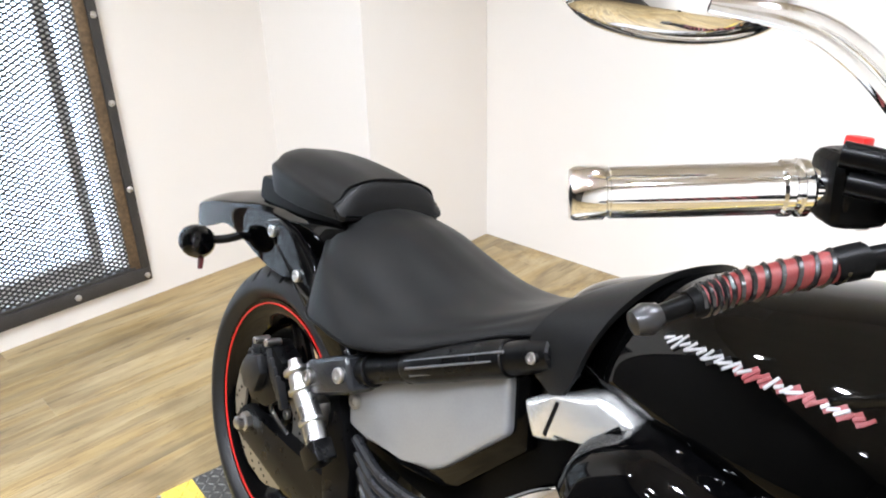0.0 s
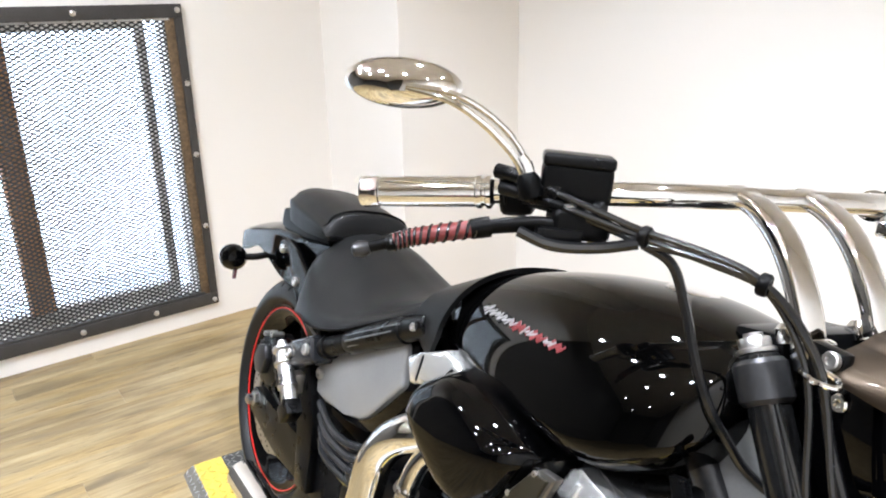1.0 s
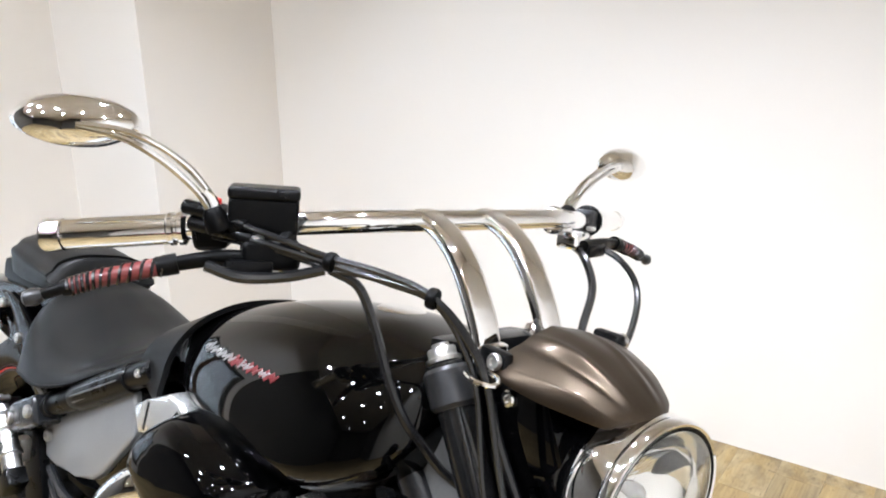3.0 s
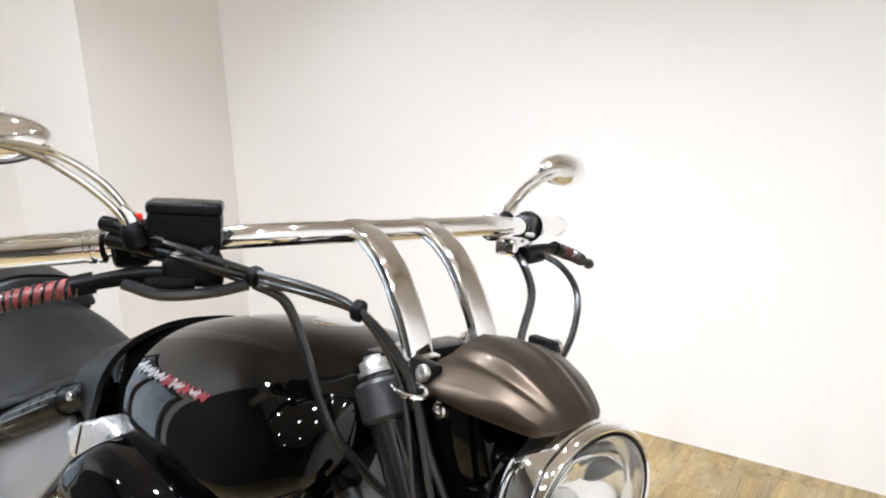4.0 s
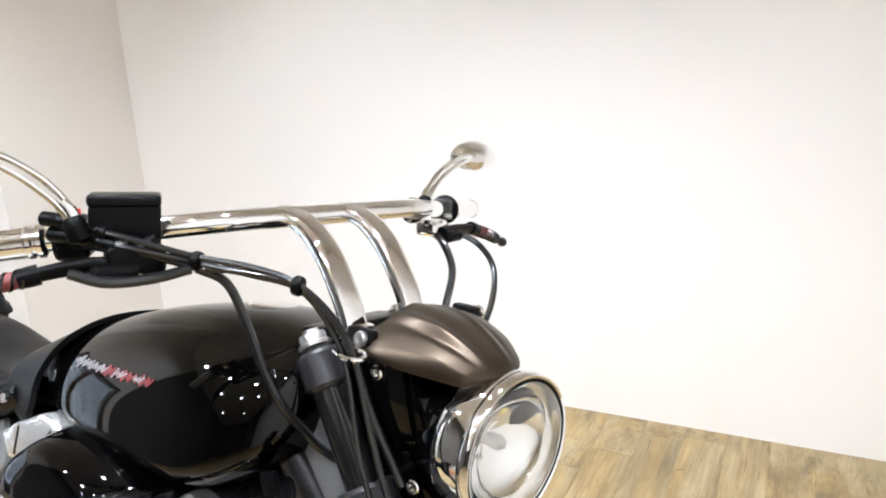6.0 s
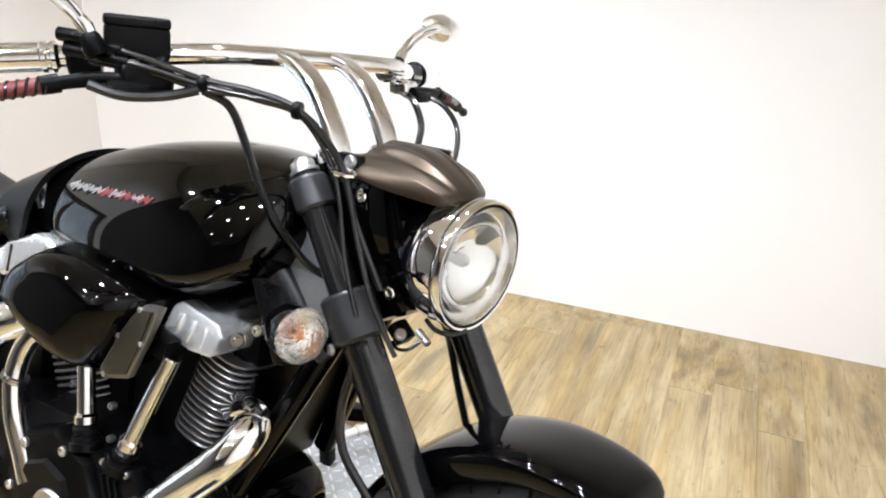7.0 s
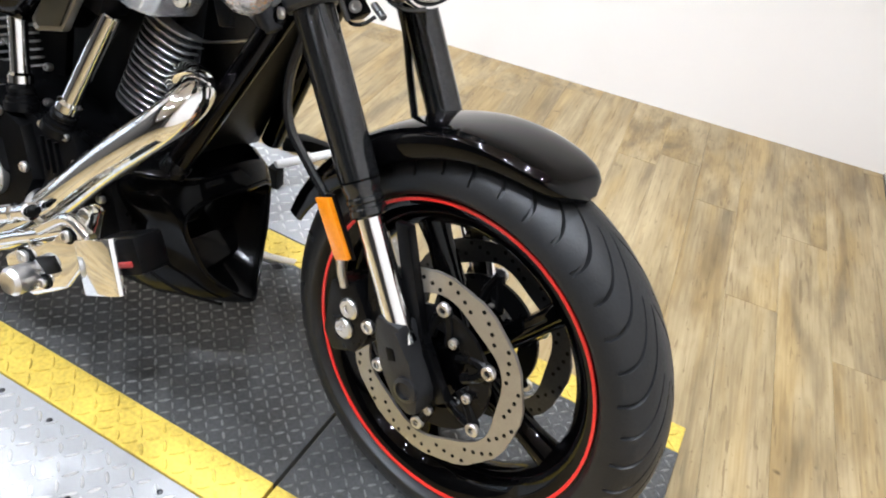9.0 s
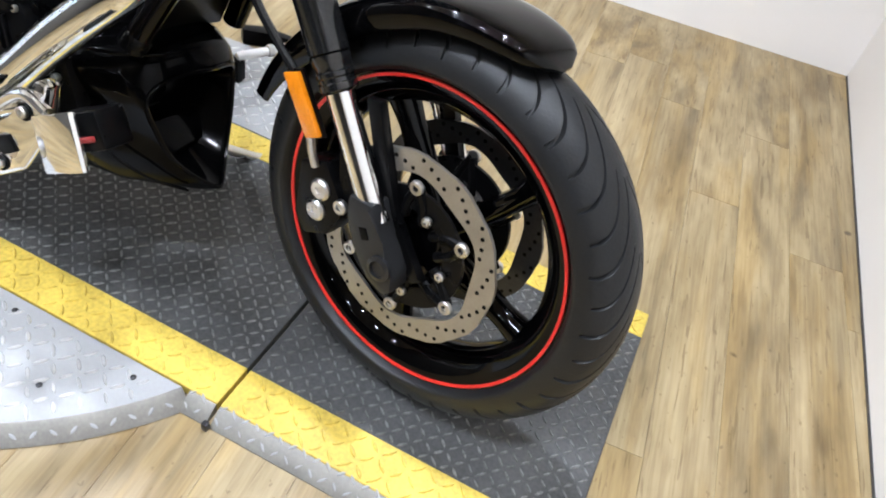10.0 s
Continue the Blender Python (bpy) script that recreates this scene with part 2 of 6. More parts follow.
# ---- mesh helpers ----
def part(name, bm, mat, parent=None, label="", sharp=35):
    """Links a bmesh as one mesh object, under a thing or a part."""
    bmesh.ops.recalc_face_normals(bm, faces=bm.faces)
    me = bpy.data.meshes.new(name)
    bm.to_mesh(me)
    bm.free()
    me.materials.append(mat)
    me.polygons.foreach_set("use_smooth", [True] * len(me.polygons))
    me.set_sharp_from_angle(angle=radians(sharp))
    ob = new(name, me)
    if parent is not None:
        ob.parent = parent
    if label:
        tagged(ob, label)
    return ob


def thing(name, label, category, m=None, group="", kind=""):
    ob = new(name)
    ob.empty_display_size = 0.05
    if m is not None:
        ob.matrix_world = m
    return tagged(ob, label, category, group, kind)


def smooth_path(pts, steps=6):
    """Catmull-Rom through the points."""
    p = [Vector(q) for q in pts]
    if len(p) < 3:
        return p
    p = [2 * p[0] - p[1]] + p + [2 * p[-1] - p[-2]]
    out = []
    for i in range(1, len(p) - 2):
        a, b, c, d = p[i - 1:i + 3]
        for k in range(steps):
            t = k / steps
            out.append(0.5 * (2 * b + (c - a) * t + (2 * a - 5 * b + 4 * c - d) * t * t + (3 * b - a - 3 * c + d) * t ** 3))
    out.append(p[-2])
    return out


def rings_mesh(rings, cap=True, bm=None, loop=False):
    bm = bm or bmesh.new()
    rows = [[bm.verts.new(v) for v in ring] for ring in rings]
    n = len(rows[0])
    pairs = list(zip(rows, rows[1:])) + ([(rows[-1], rows[0])] if loop else [])
    for a, b in pairs:
        for i in range(n):
            bm.faces.new((a[i], a[(i + 1) % n], b[(i + 1) % n], b[i]))
    if cap and not loop:
        bm.faces.new(rows[0][::-1])
        bm.faces.new(rows[-1])
    return bm


def tube(pts, r, n=12, steps=6, bm=None, cap=True, squash=1.0):
    """A round bar along a smooth path; r is a number or one per given point."""
    path = smooth_path(pts, steps)
    if not isinstance(r, (list, tuple)):
        radii = [r] * len(path)
    else:
        radii = [r[min(int(i / max(1, (len(path) - 1)) * (len(r) - 1)), len(r) - 2)] * (1 - f) + r[min(int(i / max(1, (len(path) - 1)) * (len(r) - 1)), len(r) - 2) + 1] * f
                 for i, f in ((i, (i / max(1, len(path) - 1) * (len(r) - 1)) - min(int(i / max(1, len(path) - 1) * (len(r) - 1)), len(r) - 2)) for i in range(len(path)))]
    rings = []
    side = None
    for i, p in enumerate(path):
        d = (path[min(i + 1, len(path) - 1)] - path[max(i - 1, 0)]).normalized()
        if side is None:
            side = d.orthogonal().normalized()
        side = (side - d * side.dot(d)).normalized()
        up = d.cross(side)
        rings.append([p + radii[i] * (math.cos(a) * side + squash * math.sin(a) * up) for a in (2 * math.pi * k / n for k in range(n))])
    return rings_mesh(rings, cap, bm)


def lathe(profile, m, n=32, bm=None, cap=True):
    """Profile of (radius, height) turned round the z axis of m."""
    rings = [[m @ Vector((max(r, 1e-4) * math.cos(2 * math.pi * k / n), max(r, 1e-4) * math.sin(2 * math.pi * k / n), h)) for k in range(n)] for r, h in profile]
    return rings_mesh(rings, cap, bm)


def rbox(sx, sy, sz, bev, m=None, seg=2, bm=None):
    """A box with rounded edges, centred at m."""
    own = bmesh.new()
    bmesh.ops.create_cube(own, size=1.0)
    bmesh.ops.scale(own, vec=(sx, sy, sz), verts=own.verts)
    if bev:
        bmesh.ops.bevel(own, geom=own.edges[:], offset=bev, segments=seg, profile=0.6, affect="EDGES")
    if m is not None:
        bmesh.ops.transform(own, matrix=m, verts=own.verts)
    return own if bm is None else merge(bm, own)


def merge(bm, *others):
    for o in others:
        me = bpy.data.meshes.new("scratch")
        o.to_mesh(me)
        bm.from_mesh(me)
        bpy.data.meshes.remove(me)
        o.free()
    return bm


def slab(outline, thick, m, bev=0.0, seg=2):
    """A plate from a 2D outline in the xy plane of m, thick along z about the middle."""
    bm = bmesh.new()
    lo = [bm.verts.new((x, y, -thick / 2)) for x, y in outline]
    hi = [bm.verts.new((x, y, thick / 2)) for x, y in outline]
    n = len(lo)
    bm.faces.new(lo[::-1])
    bm.faces.new(hi)
    for i in range(n):
        bm.faces.new((lo[i], lo[(i + 1) % n], hi[(i + 1) % n], hi[i]))
    if bev:
        bmesh.ops.bevel(bm, geom=bm.edges[:], offset=bev, segments=seg, profile=0.6, affect="EDGES")
    bmesh.ops.transform(bm, matrix=m, verts=bm.verts)
    return bm


def frame_at(origin, z_axis, x_hint=(1, 0, 0)):
    z = Vector(z_axis).normalized()
    x = Vector(x_hint)
    x = (x - z * x.dot(z)).normalized()
    y = z.cross(x)
    m = Matrix((x, y, z)).transposed().to_4x4()
    m.translation = origin
    return m


def rod(a, b, r, n=16, bm=None, bev=0.15):
    """A straight bar with softened ends."""
    a, b = Vector(a), Vector(b)
    h = (b - a).length
    e = min(r * bev, h / 4)
    return lathe([(r - e, 0), (r, e), (r, h - e), (r - e, h)], frame_at(a, b - a, (0.3, 0.9, 0.1)), n, bm)


def bolt(at, axis, r, h, bm=None):
    """A cap screw with a hexagonal hollow."""
    return lathe([(r * 0.9, 0), (r, h * 0.15), (r, h * 0.8), (r * 0.85, h), (r * 0.5, h), (r * 0.45, h * 0.55), (0.0005, h * 0.5)], frame_at(at, axis, (0.2, 0.5, 0.8)), 12, bm)


def catmull1(keys, t):
    """Smooth interpolation of rows (t, values...) at t."""
    ks = keys
    i = max(j for j in range(len(ks)) if ks[j][0] <= t + 1e-9)
    i = min(i, len(ks) - 2)
    a, b = ks[i], ks[i + 1]
    f = (t - a[0]) / (b[0] - a[0])
    p0, p3 = ks[max(i - 1, 0)], ks[min(i + 2, len(ks) - 1)]
    out = []
    for k in range(1, len(a)):
        ma = (b[k] - p0[k]) / max(b[0] - p0[0], 1e-6) * (b[0] - a[0])
        mb = (p3[k] - a[k]) / max(p3[0] - a[0], 1e-6) * (b[0] - a[0])
        out.append((2 * f ** 3 - 3 * f * f + 1) * a[k] + (f ** 3 - 2 * f * f + f) * ma + (3 * f * f - 2 * f ** 3) * b[k] + (f ** 3 - f * f) * mb)
    return out


# ---- the room ----


def wall(name, p0, p1, label, z0=FLOOR_Z - 0.1, z1=CEIL_Z, thick=0.16, holes=(), mat=None):
    """A wall from p0 to p1; its inner face is the line, and it lies to the right of it. Holes: (s0, s1, z0, z1) along it."""
    p0, p1 = Vector((*p0, 0)), Vector((*p1, 0))
    d = (p1 - p0).normalized()
    nrm = Vector((d.y, -d.x, 0))
    size = (p1 - p0).length
    bm = bmesh.new()
    cells = []
    if holes:
        s0, s1, h0, h1 = holes[0]
        cells = [(-thick, s0, z0, z1), (s1, size + thick, z0, z1), (s0, s1, z0, h0), (s0, s1, h1, z1)]
    else:
        cells = [(-thick, size + thick, z0, z1)]
    for a, b, c, e in cells:
        vs = [bm.verts.new(p0 + d * s + nrm * o + Vector((0, 0, z))) for s in (a, b) for o in (0, thick) for z in (c, e)]
        for q in ((0, 1, 3, 2), (4, 6, 7, 5), (0, 4, 5, 1), (2, 3, 7, 6), (0, 2, 6, 4), (1, 5, 7, 3)):
            bm.faces.new([vs[k] for k in q])
    ob = part(name, bm, mat or WHITE, None)
    return tagged(ob, label, "wall", kind="structure")


A0, A1 = Vector((-2.496, -4.2)), Vector((-3.195, 1.45))
AD = (A1 - A0).normalized()


def on_wall_a(y):
    return (y - A0.y) / AD.y


A2 = A0 + AD * on_wall_a(-1.22)
wall("wall_west", A1, A2, "warm white painted wall with a caged window", holes=[((A1 - A0).length - on_wall_a(0.075), (A1 - A0).length - on_wall_a(-1.06), 0.10, 1.225)])
wall("wall_north", (0.735, 1.862), (-2.80, 1.405), "warm white painted wall behind the motorcycle")
wall("wall_east", (1.09, -3.6), (0.732, 1.862), "white painted wall")
# Unseen walls, added to darken what the paint and chrome reflect.
wall("wall_east_unseen", (1.1, -8.2), (1.09, -3.76), "added beige-grey wall out of view, kept dark for reflections", mat=HALL_UNSEEN)
wall("wall_west_unseen", A2 - AD * 0.162, (-2.5, -8.2), "added beige-grey wall out of view, kept dark for reflections", mat=HALL_UNSEEN)
wall("wall_south_unseen", (-2.5, -8.2), (1.1, -8.2), "added beige-grey end wall out of view, kept dark for reflections", mat=HALL_UNSEEN)
chase = slab([(-3.3, 0.70), (-2.54, 0.80), (-2.642, 1.6), (-3.3, 1.6)], CEIL_Z - FLOOR_Z + 0.1, pose(0, 0, (CEIL_Z + FLOOR_Z - 0.1) / 2))
tagged(part("wall_chase", chase, WHITE), "boxed-out corner of the warm white painted wall", "wall", kind="structure")
tagged(part("ceiling", slab([(-3.4, -8.5), (1.3, -8.5), (1.3, 2.0), (-3.4, 1.75)], 0.1, pose(0, 0, CEIL_Z + 0.05)), CEIL), "plain dark ceiling", "ceiling", kind="structure")


# ---- floor of laminate planks ----
floor = tagged(part("floor", slab([(-3.4, -8.5), (1.3, -8.5), (1.3, 2.2), (-3.4, 2.2)], 0.1, pose(0, 0, FLOOR_Z - 0.056)), PLANK),
               "pale oak laminate plank floor", "floor", kind="structure")


def caged_window():
    """The window in the west wall: deep reveal, sash, steel frame with expanded mesh."""
    p = Vector((A0.x + AD.x * on_wall_a(0), 0, 0))
    w = thing("window_1", "daylight window behind black steel frame and expanded metal mesh", "window",
              frame_at(p, (AD.y, -AD.x, 0), (AD.x, AD.y, 0)), kind="structure")
    # local axes: x along the wall (towards +y), y up, z into the room
    x0, x1, y0, y1 = -1.13, 0.125, 0.05, 1.275
    f = 0.05
    flat = w.matrix_world.to_3x3()
    up = 1 if (flat @ Vector((0, 1, 0))).z > 0 else -1
    def P(x, y, z):
        return Vector((x, up * y, z))
    def bar(name, xa, xb, ya, yb, za, zb, mat, label="", bev=0.003):
        return part(name, rbox(xb - xa, yb - ya, zb - za, bev, Matrix.Translation(P((xa + xb) / 2, (ya + yb) / 2, (za + zb) / 2))), mat, w, label)
    bar("frame_bottom", x0, x1, y0, y0 + f, 0.001, 0.018, FRAME_STEEL, "blackened steel flat bar")
    bar("frame_top", x0, x1, y1 - f, y1, 0.001, 0.018, FRAME_STEEL, "blackened steel flat bar")
    bar("frame_side", x1 - f * 0.62, x1, y0 + f, y1 - f, 0.001, 0.018, FRAME_STEEL, "blackened steel flat bar")
    bar("timber_lining", x1 - f * 1.35, x1 - f * 0.62, y0 + f, y1 - f, -0.006, 0.010, TIMBER, "rough stained timber edge")
    bar("sill_lining", x0, x1 - f, y0 + f, y0 + f + 0.012, -0.02, 0.012, FRAME_STEEL)
    bar("head_trim", x0, x1 - f, y1 - f - 0.008, y1 - f, -0.004, 0.012, ALU, "bright metal edge strip")
    for x, y in [(x1 - 0.018, y1 - 0.022), (x1 - 0.016, 0.98), (x1 - 0.016, 0.70), (x1 - 0.016, 0.40), (x1 - 0.018, 0.07), (-0.14, 0.075), (-0.42, 0.075),
                 (-0.72, 0.075), (-0.95, 0.075), (-0.26, y1 - 0.025), (-0.62, y1 - 0.025), (-0.95, y1 - 0.025)]:
        part("screw", lathe([(0.011, 0), (0.011, 0.003), (0.007, 0.007), (0.001, 0.0085)], Matrix.Translation(P(x, y, 0.018)), 12), ALU, w)
    # expanded metal mesh: strands on both diagonals
    bm = bmesh.new()
    xa, xb, ya, yb, px, py = x0, x1 - f, y0 + f, y1 - f, 0.030, 0.0165
    k = py / px
    for sgn in (1, -1):
        c = ya - (xb - xa) * k if sgn > 0 else ya
        while c < yb + (xb - xa) * k:
            # line y = c + sgn*k*(x-xa)
            pts = []
            for x in (xa, xb):
                pts.append((x, c + sgn * k * (x - xa)))
            (x_a, y_a), (x_b, y_b) = pts
            t0, t1 = 0.0, 1.0
            dy = y_b - y_a
            ts = sorted(((ya - y_a) / dy, (yb - y_a) / dy))
            t0, t1 = max(t0, ts[0]), min(t1, ts[1])
            if t1 - t0 > 0.002:
                a = P(x_a + (x_b - x_a) * t0, y_a + dy * t0, 0.004)
                b = P(x_a + (x_b - x_a) * t1, y_a + dy * t1, 0.004)
                d = (b - a).normalized()
                s = Vector((-d.y, d.x, 0)) * 0.0030
                z = Vector((0, 0, 0.0016))
                vs = [bm.verts.new(q + o) for q in (a, b) for o in (s + z, s - z, -s - z, -s + z)]
                for i in range(4):
                    bm.faces.new((vs[i], vs[(i + 1) % 4], vs[4 + (i + 1) % 4], vs[4 + i]))
            c += py
    mesh = part("expanded_mesh", bm, FRAME_STEEL, w, "black expanded metal mesh")
    tagged(mesh, kind="stuff")
    # sash set deep in the opening
    for name, xa2, xb2, ya2, yb2 in (("sash_side", -0.02, 0.012, 0.10, 1.225), ("sash_bottom", -1.06, -0.02, 0.10, 0.145), ("sash_top", -1.06, -0.02, 1.19, 1.225)):
        bar(name, xa2, xb2, ya2, yb2, -0.15, -0.10, WHITE)
    bar("mullion", -0.562, -0.478, 0.145, 1.19, -0.15, -0.09, MULLION, "red-brown timber mullion")
    pane = bar("pane", -1.06, -0.02, 0.145, 1.19, -0.128, -0.124, GLASS, "", 0)
    pane.visible_shadow = False
    back = slab([(-2.6, -0.6), (1.2, -0.6), (1.2, 2.2), (-2.6, 2.2)], 0.01, Matrix.Translation(P(0, 0 if up > 0 else -1.6, -0.42)))
    ob = part("backdrop", back, DAYLIGHT)
    ob.matrix_world = w.matrix_world.copy()
    tagged(ob, "overexposed white daylight outside the window", "backdrop", kind="structure")


caged_window()


def ceiling_lights():
    for x, y, _ in SPOTS:
        t = thing("spotlight", "small white ceiling spotlight with lit bulb", "spotlight", pose(x, y, CEIL_Z), "ceiling spots")
        part("base", lathe([(0.05, 0), (0.05, -0.02), (0.012, -0.025), (0.012, -0.07)], Matrix(), 20), CAN, t)
        part("can", lathe([(0.02, -0.07), (0.050, -0.075), (0.055, -0.185), (0.050, -0.185), (0.045, -0.11)], Matrix(), 24, cap=False), CAN, t)
        part("bulb", lathe([(0.001, -0.180), (0.025, -0.178), (0.036, -0.165), (0.036, -0.13), (0.001, -0.12)], Matrix(), 20), SPOT_GLOW, t, "lit bulb")


ceiling_lights()


# ---- turntable and lift strip ----
def lugs(bm, spots, size=(0.026, 0.0065, 0.0022), z=0.0):
    """Raised lens-shaped lugs of tread plate at (x, y, turn)."""
    rnd = random.Random(len(spots))
    for x, y, a in spots:
        worn = rnd.uniform(0.78, 1.08)
        L, W, H = size[0] * worn, size[1] * rnd.uniform(0.75, 1.1), size[2] * worn
        a += rnd.uniform(-0.06, 0.06)
        c, s = math.cos(a), math.sin(a)
        ring = [(-L / 2, 0), (-L / 5, -W / 2), (L / 5, -W / 2), (L / 2, 0), (L / 5, W / 2), (-L / 5, W / 2)]
        lo = [bm.verts.new((x + c * u - s * v, y + s * u + c * v, z)) for u, v in ring]
        hi = [bm.verts.new((x + c * u * 0.7 - s * v * 0.5, y + s * u * 0.7 + c * v * 0.5, z + H)) for u, v in ring]
        for i in range(6):
            bm.faces.new((lo[i], lo[(i + 1) % 6], hi[(i + 1) % 6], hi[i]))
        bm.faces.new(hi)


def lug_grid(x0, x1, y0, y1, pitch, keep=lambda x, y: True, base=0.0):
    out, i = [], 0
    x = x0
    while x < x1:
        y, j = y0 + pitch * 0.25, 0
        while y < y1:
            if keep(x, y):
                out.append((x, y, base + (radians(45) if (i + j) % 2 else radians(-45))))
            y += pitch
            j += 1
        x += pitch
        i += 1
    return out


TT, TR = Vector((-0.78, 0.055)), 0.593
SX0, SX1, SY0, SY1, Y0, Y1 = -1.945, 0.374, -0.248, 0.358, -0.168, 0.29
strip = thing("lift_strip", "black diamond rubber lift strip with yellow painted edges", "vehicle lift", pose(0, 0, 0))
SLOT = -0.204
for a, b in ((SX0, SLOT - 0.003), (SLOT + 0.003, SX1)):
    part("tread", rbox(b - a, Y1 - Y0, 0.022, 0.0015, pose((a + b) / 2, (Y0 + Y1) / 2, -0.0115), 1), MAT_BLACK, strip, "black diamond-pattern rubber")
    part("painted_edge", rbox(b - a, Y0 - SY0, 0.022, 0.0015, pose((a + b) / 2, (Y0 + SY0) / 2, -0.0115), 1), YELLOW, strip, "worn yellow painted edge")
    part("painted_edge", rbox(b - a, SY1 - Y1, 0.022, 0.0015, pose((a + b) / 2, (Y1 + SY1) / 2, -0.0115), 1), YELLOW, strip, "worn yellow painted edge")
bm = bmesh.new()
lugs(bm, lug_grid(SX0 + 0.012, SX1 - 0.008, Y0 + 0.004, Y1 - 0.008, 0.0188, lambda x, y: abs(x - SLOT) > 0.013), (0.0200, 0.0047, 0.0024), -0.0006)
tagged(part("tread_pattern", bm, LUG_GREY, strip), kind="stuff")
for ya, yb in ((SY0, Y0), (Y1, SY1)):
    bm = bmesh.new()
    lugs(bm, lug_grid(SX0 + 0.012, SX1 - 0.008, ya + 0.006, yb - 0.004, 0.026, lambda x, y: abs(x - SLOT) > 0.016), (0.028, 0.0062, 0.0030), -0.0006)
    tagged(part("edge_pattern", bm, YELLOW, strip), kind="stuff")
SKIRT = 0.031


def skirt_piece(x0, x1):
    """The bent-down tread plate along the near edge of the strip."""
    lip = part("edge_skirt", loft_strip([(x0, SY0 - 0.001, -0.002), (x0, SY0 - 0.005, -0.0035), (x0, SY0 - SKIRT, -0.0225), (x0, SY0 - SKIRT, -0.0248), (x0, SY0 - 0.001, -0.0248)], x1 - x0), SKIRT_ALU, strip, "bent-down tread plate skirt, dull aluminium with floor reflection in its colour")
    bm = bmesh.new()
    lugs(bm, lug_grid(x0 + 0.006, x1 - 0.010, -0.006, SKIRT - 0.010, 0.0215), (0.019, 0.0050, 0.0016))
    bmesh.ops.transform(bm, matrix=Matrix.Translation((0, SY0 - 0.003, -0.0028)) @ Matrix.Rotation(radians(36), 4, "X") @ Matrix.Diagonal((1, -1, 1, 1)), verts=bm.verts)
    tagged(part("skirt_pattern", bm, PLATE_ALU, lip), kind="stuff")


def loft_strip(profile, length):
    """A closed section carried straight along x."""
    bm = bmesh.new()
    a = [bm.verts.new(q) for q in profile]
    b = [bm.verts.new((q[0] + length, q[1], q[2])) for q in profile]
    for k in range(len(profile)):
        n = (k + 1) % len(profile)
        bm.faces.new((a[k], a[n], b[n], b[k]))
    bm.faces.new(a[::-1])
    bm.faces.new(b)
    return bm


for x0, x1 in ((SX0, -1.302), (-0.258, SLOT - 0.004), (SLOT + 0.004, SX1)):
    skirt_piece(x0, x1)
part("end_bracket", rbox(0.010, 0.010, 0.018, 0.002, pose(SLOT, SY0 - SKIRT - 0.003, -0.016)), DARK_METAL, strip)

bar_ends = (Vector((-0.725, 0.507, 0.060)), Vector((-0.640, 0.660, 0.060)))
rb = part("roller_bar", rod(*bar_ends, 0.011, 20), CAN, strip, "pale metal bar beside the strip")
part("bar_collar", lathe([(0.0115, -0.008), (0.015, -0.006), (0.015, 0.006), (0.0115, 0.008)], frame_at(bar_ends[0].lerp(bar_ends[1], 0.5), bar_ends[1] - bar_ends[0]), 20), ALU, rb)
for q in bar_ends:
    part("bar_foot", rbox(0.03, 0.03, 0.068, 0.004, pose(q.x, q.y, 0.022)), MATT, rb)
part("stop_bracket", slab([(-0.855, 0.70), (-0.80, 0.735), (-0.675, 0.742), (-0.665, 0.72), (-0.76, 0.715), (-0.83, 0.675)], 0.04, pose(0, 0, -0.003), 0.004), MATT, strip, "black steel stop bracket")

table = thing("turntable", "round aluminium tread plate turntable", "turntable", pose(TT.x, TT.y, 0))


def segment(y_cut, sign, z_top, thick, r):
    """The part of the disc beyond a straight cut."""
    a = math.acos(min(1, abs(y_cut) / r))
    mid = -math.pi / 2 if sign < 0 else math.pi / 2
    pts = [(r * math.cos(mid - a + 2 * a * k / 48), r * math.sin(mid - a + 2 * a * k / 48)) for k in range(49)]
    return slab(pts, thick, pose(0, 0, z_top - thick / 2), 0.001, 1)


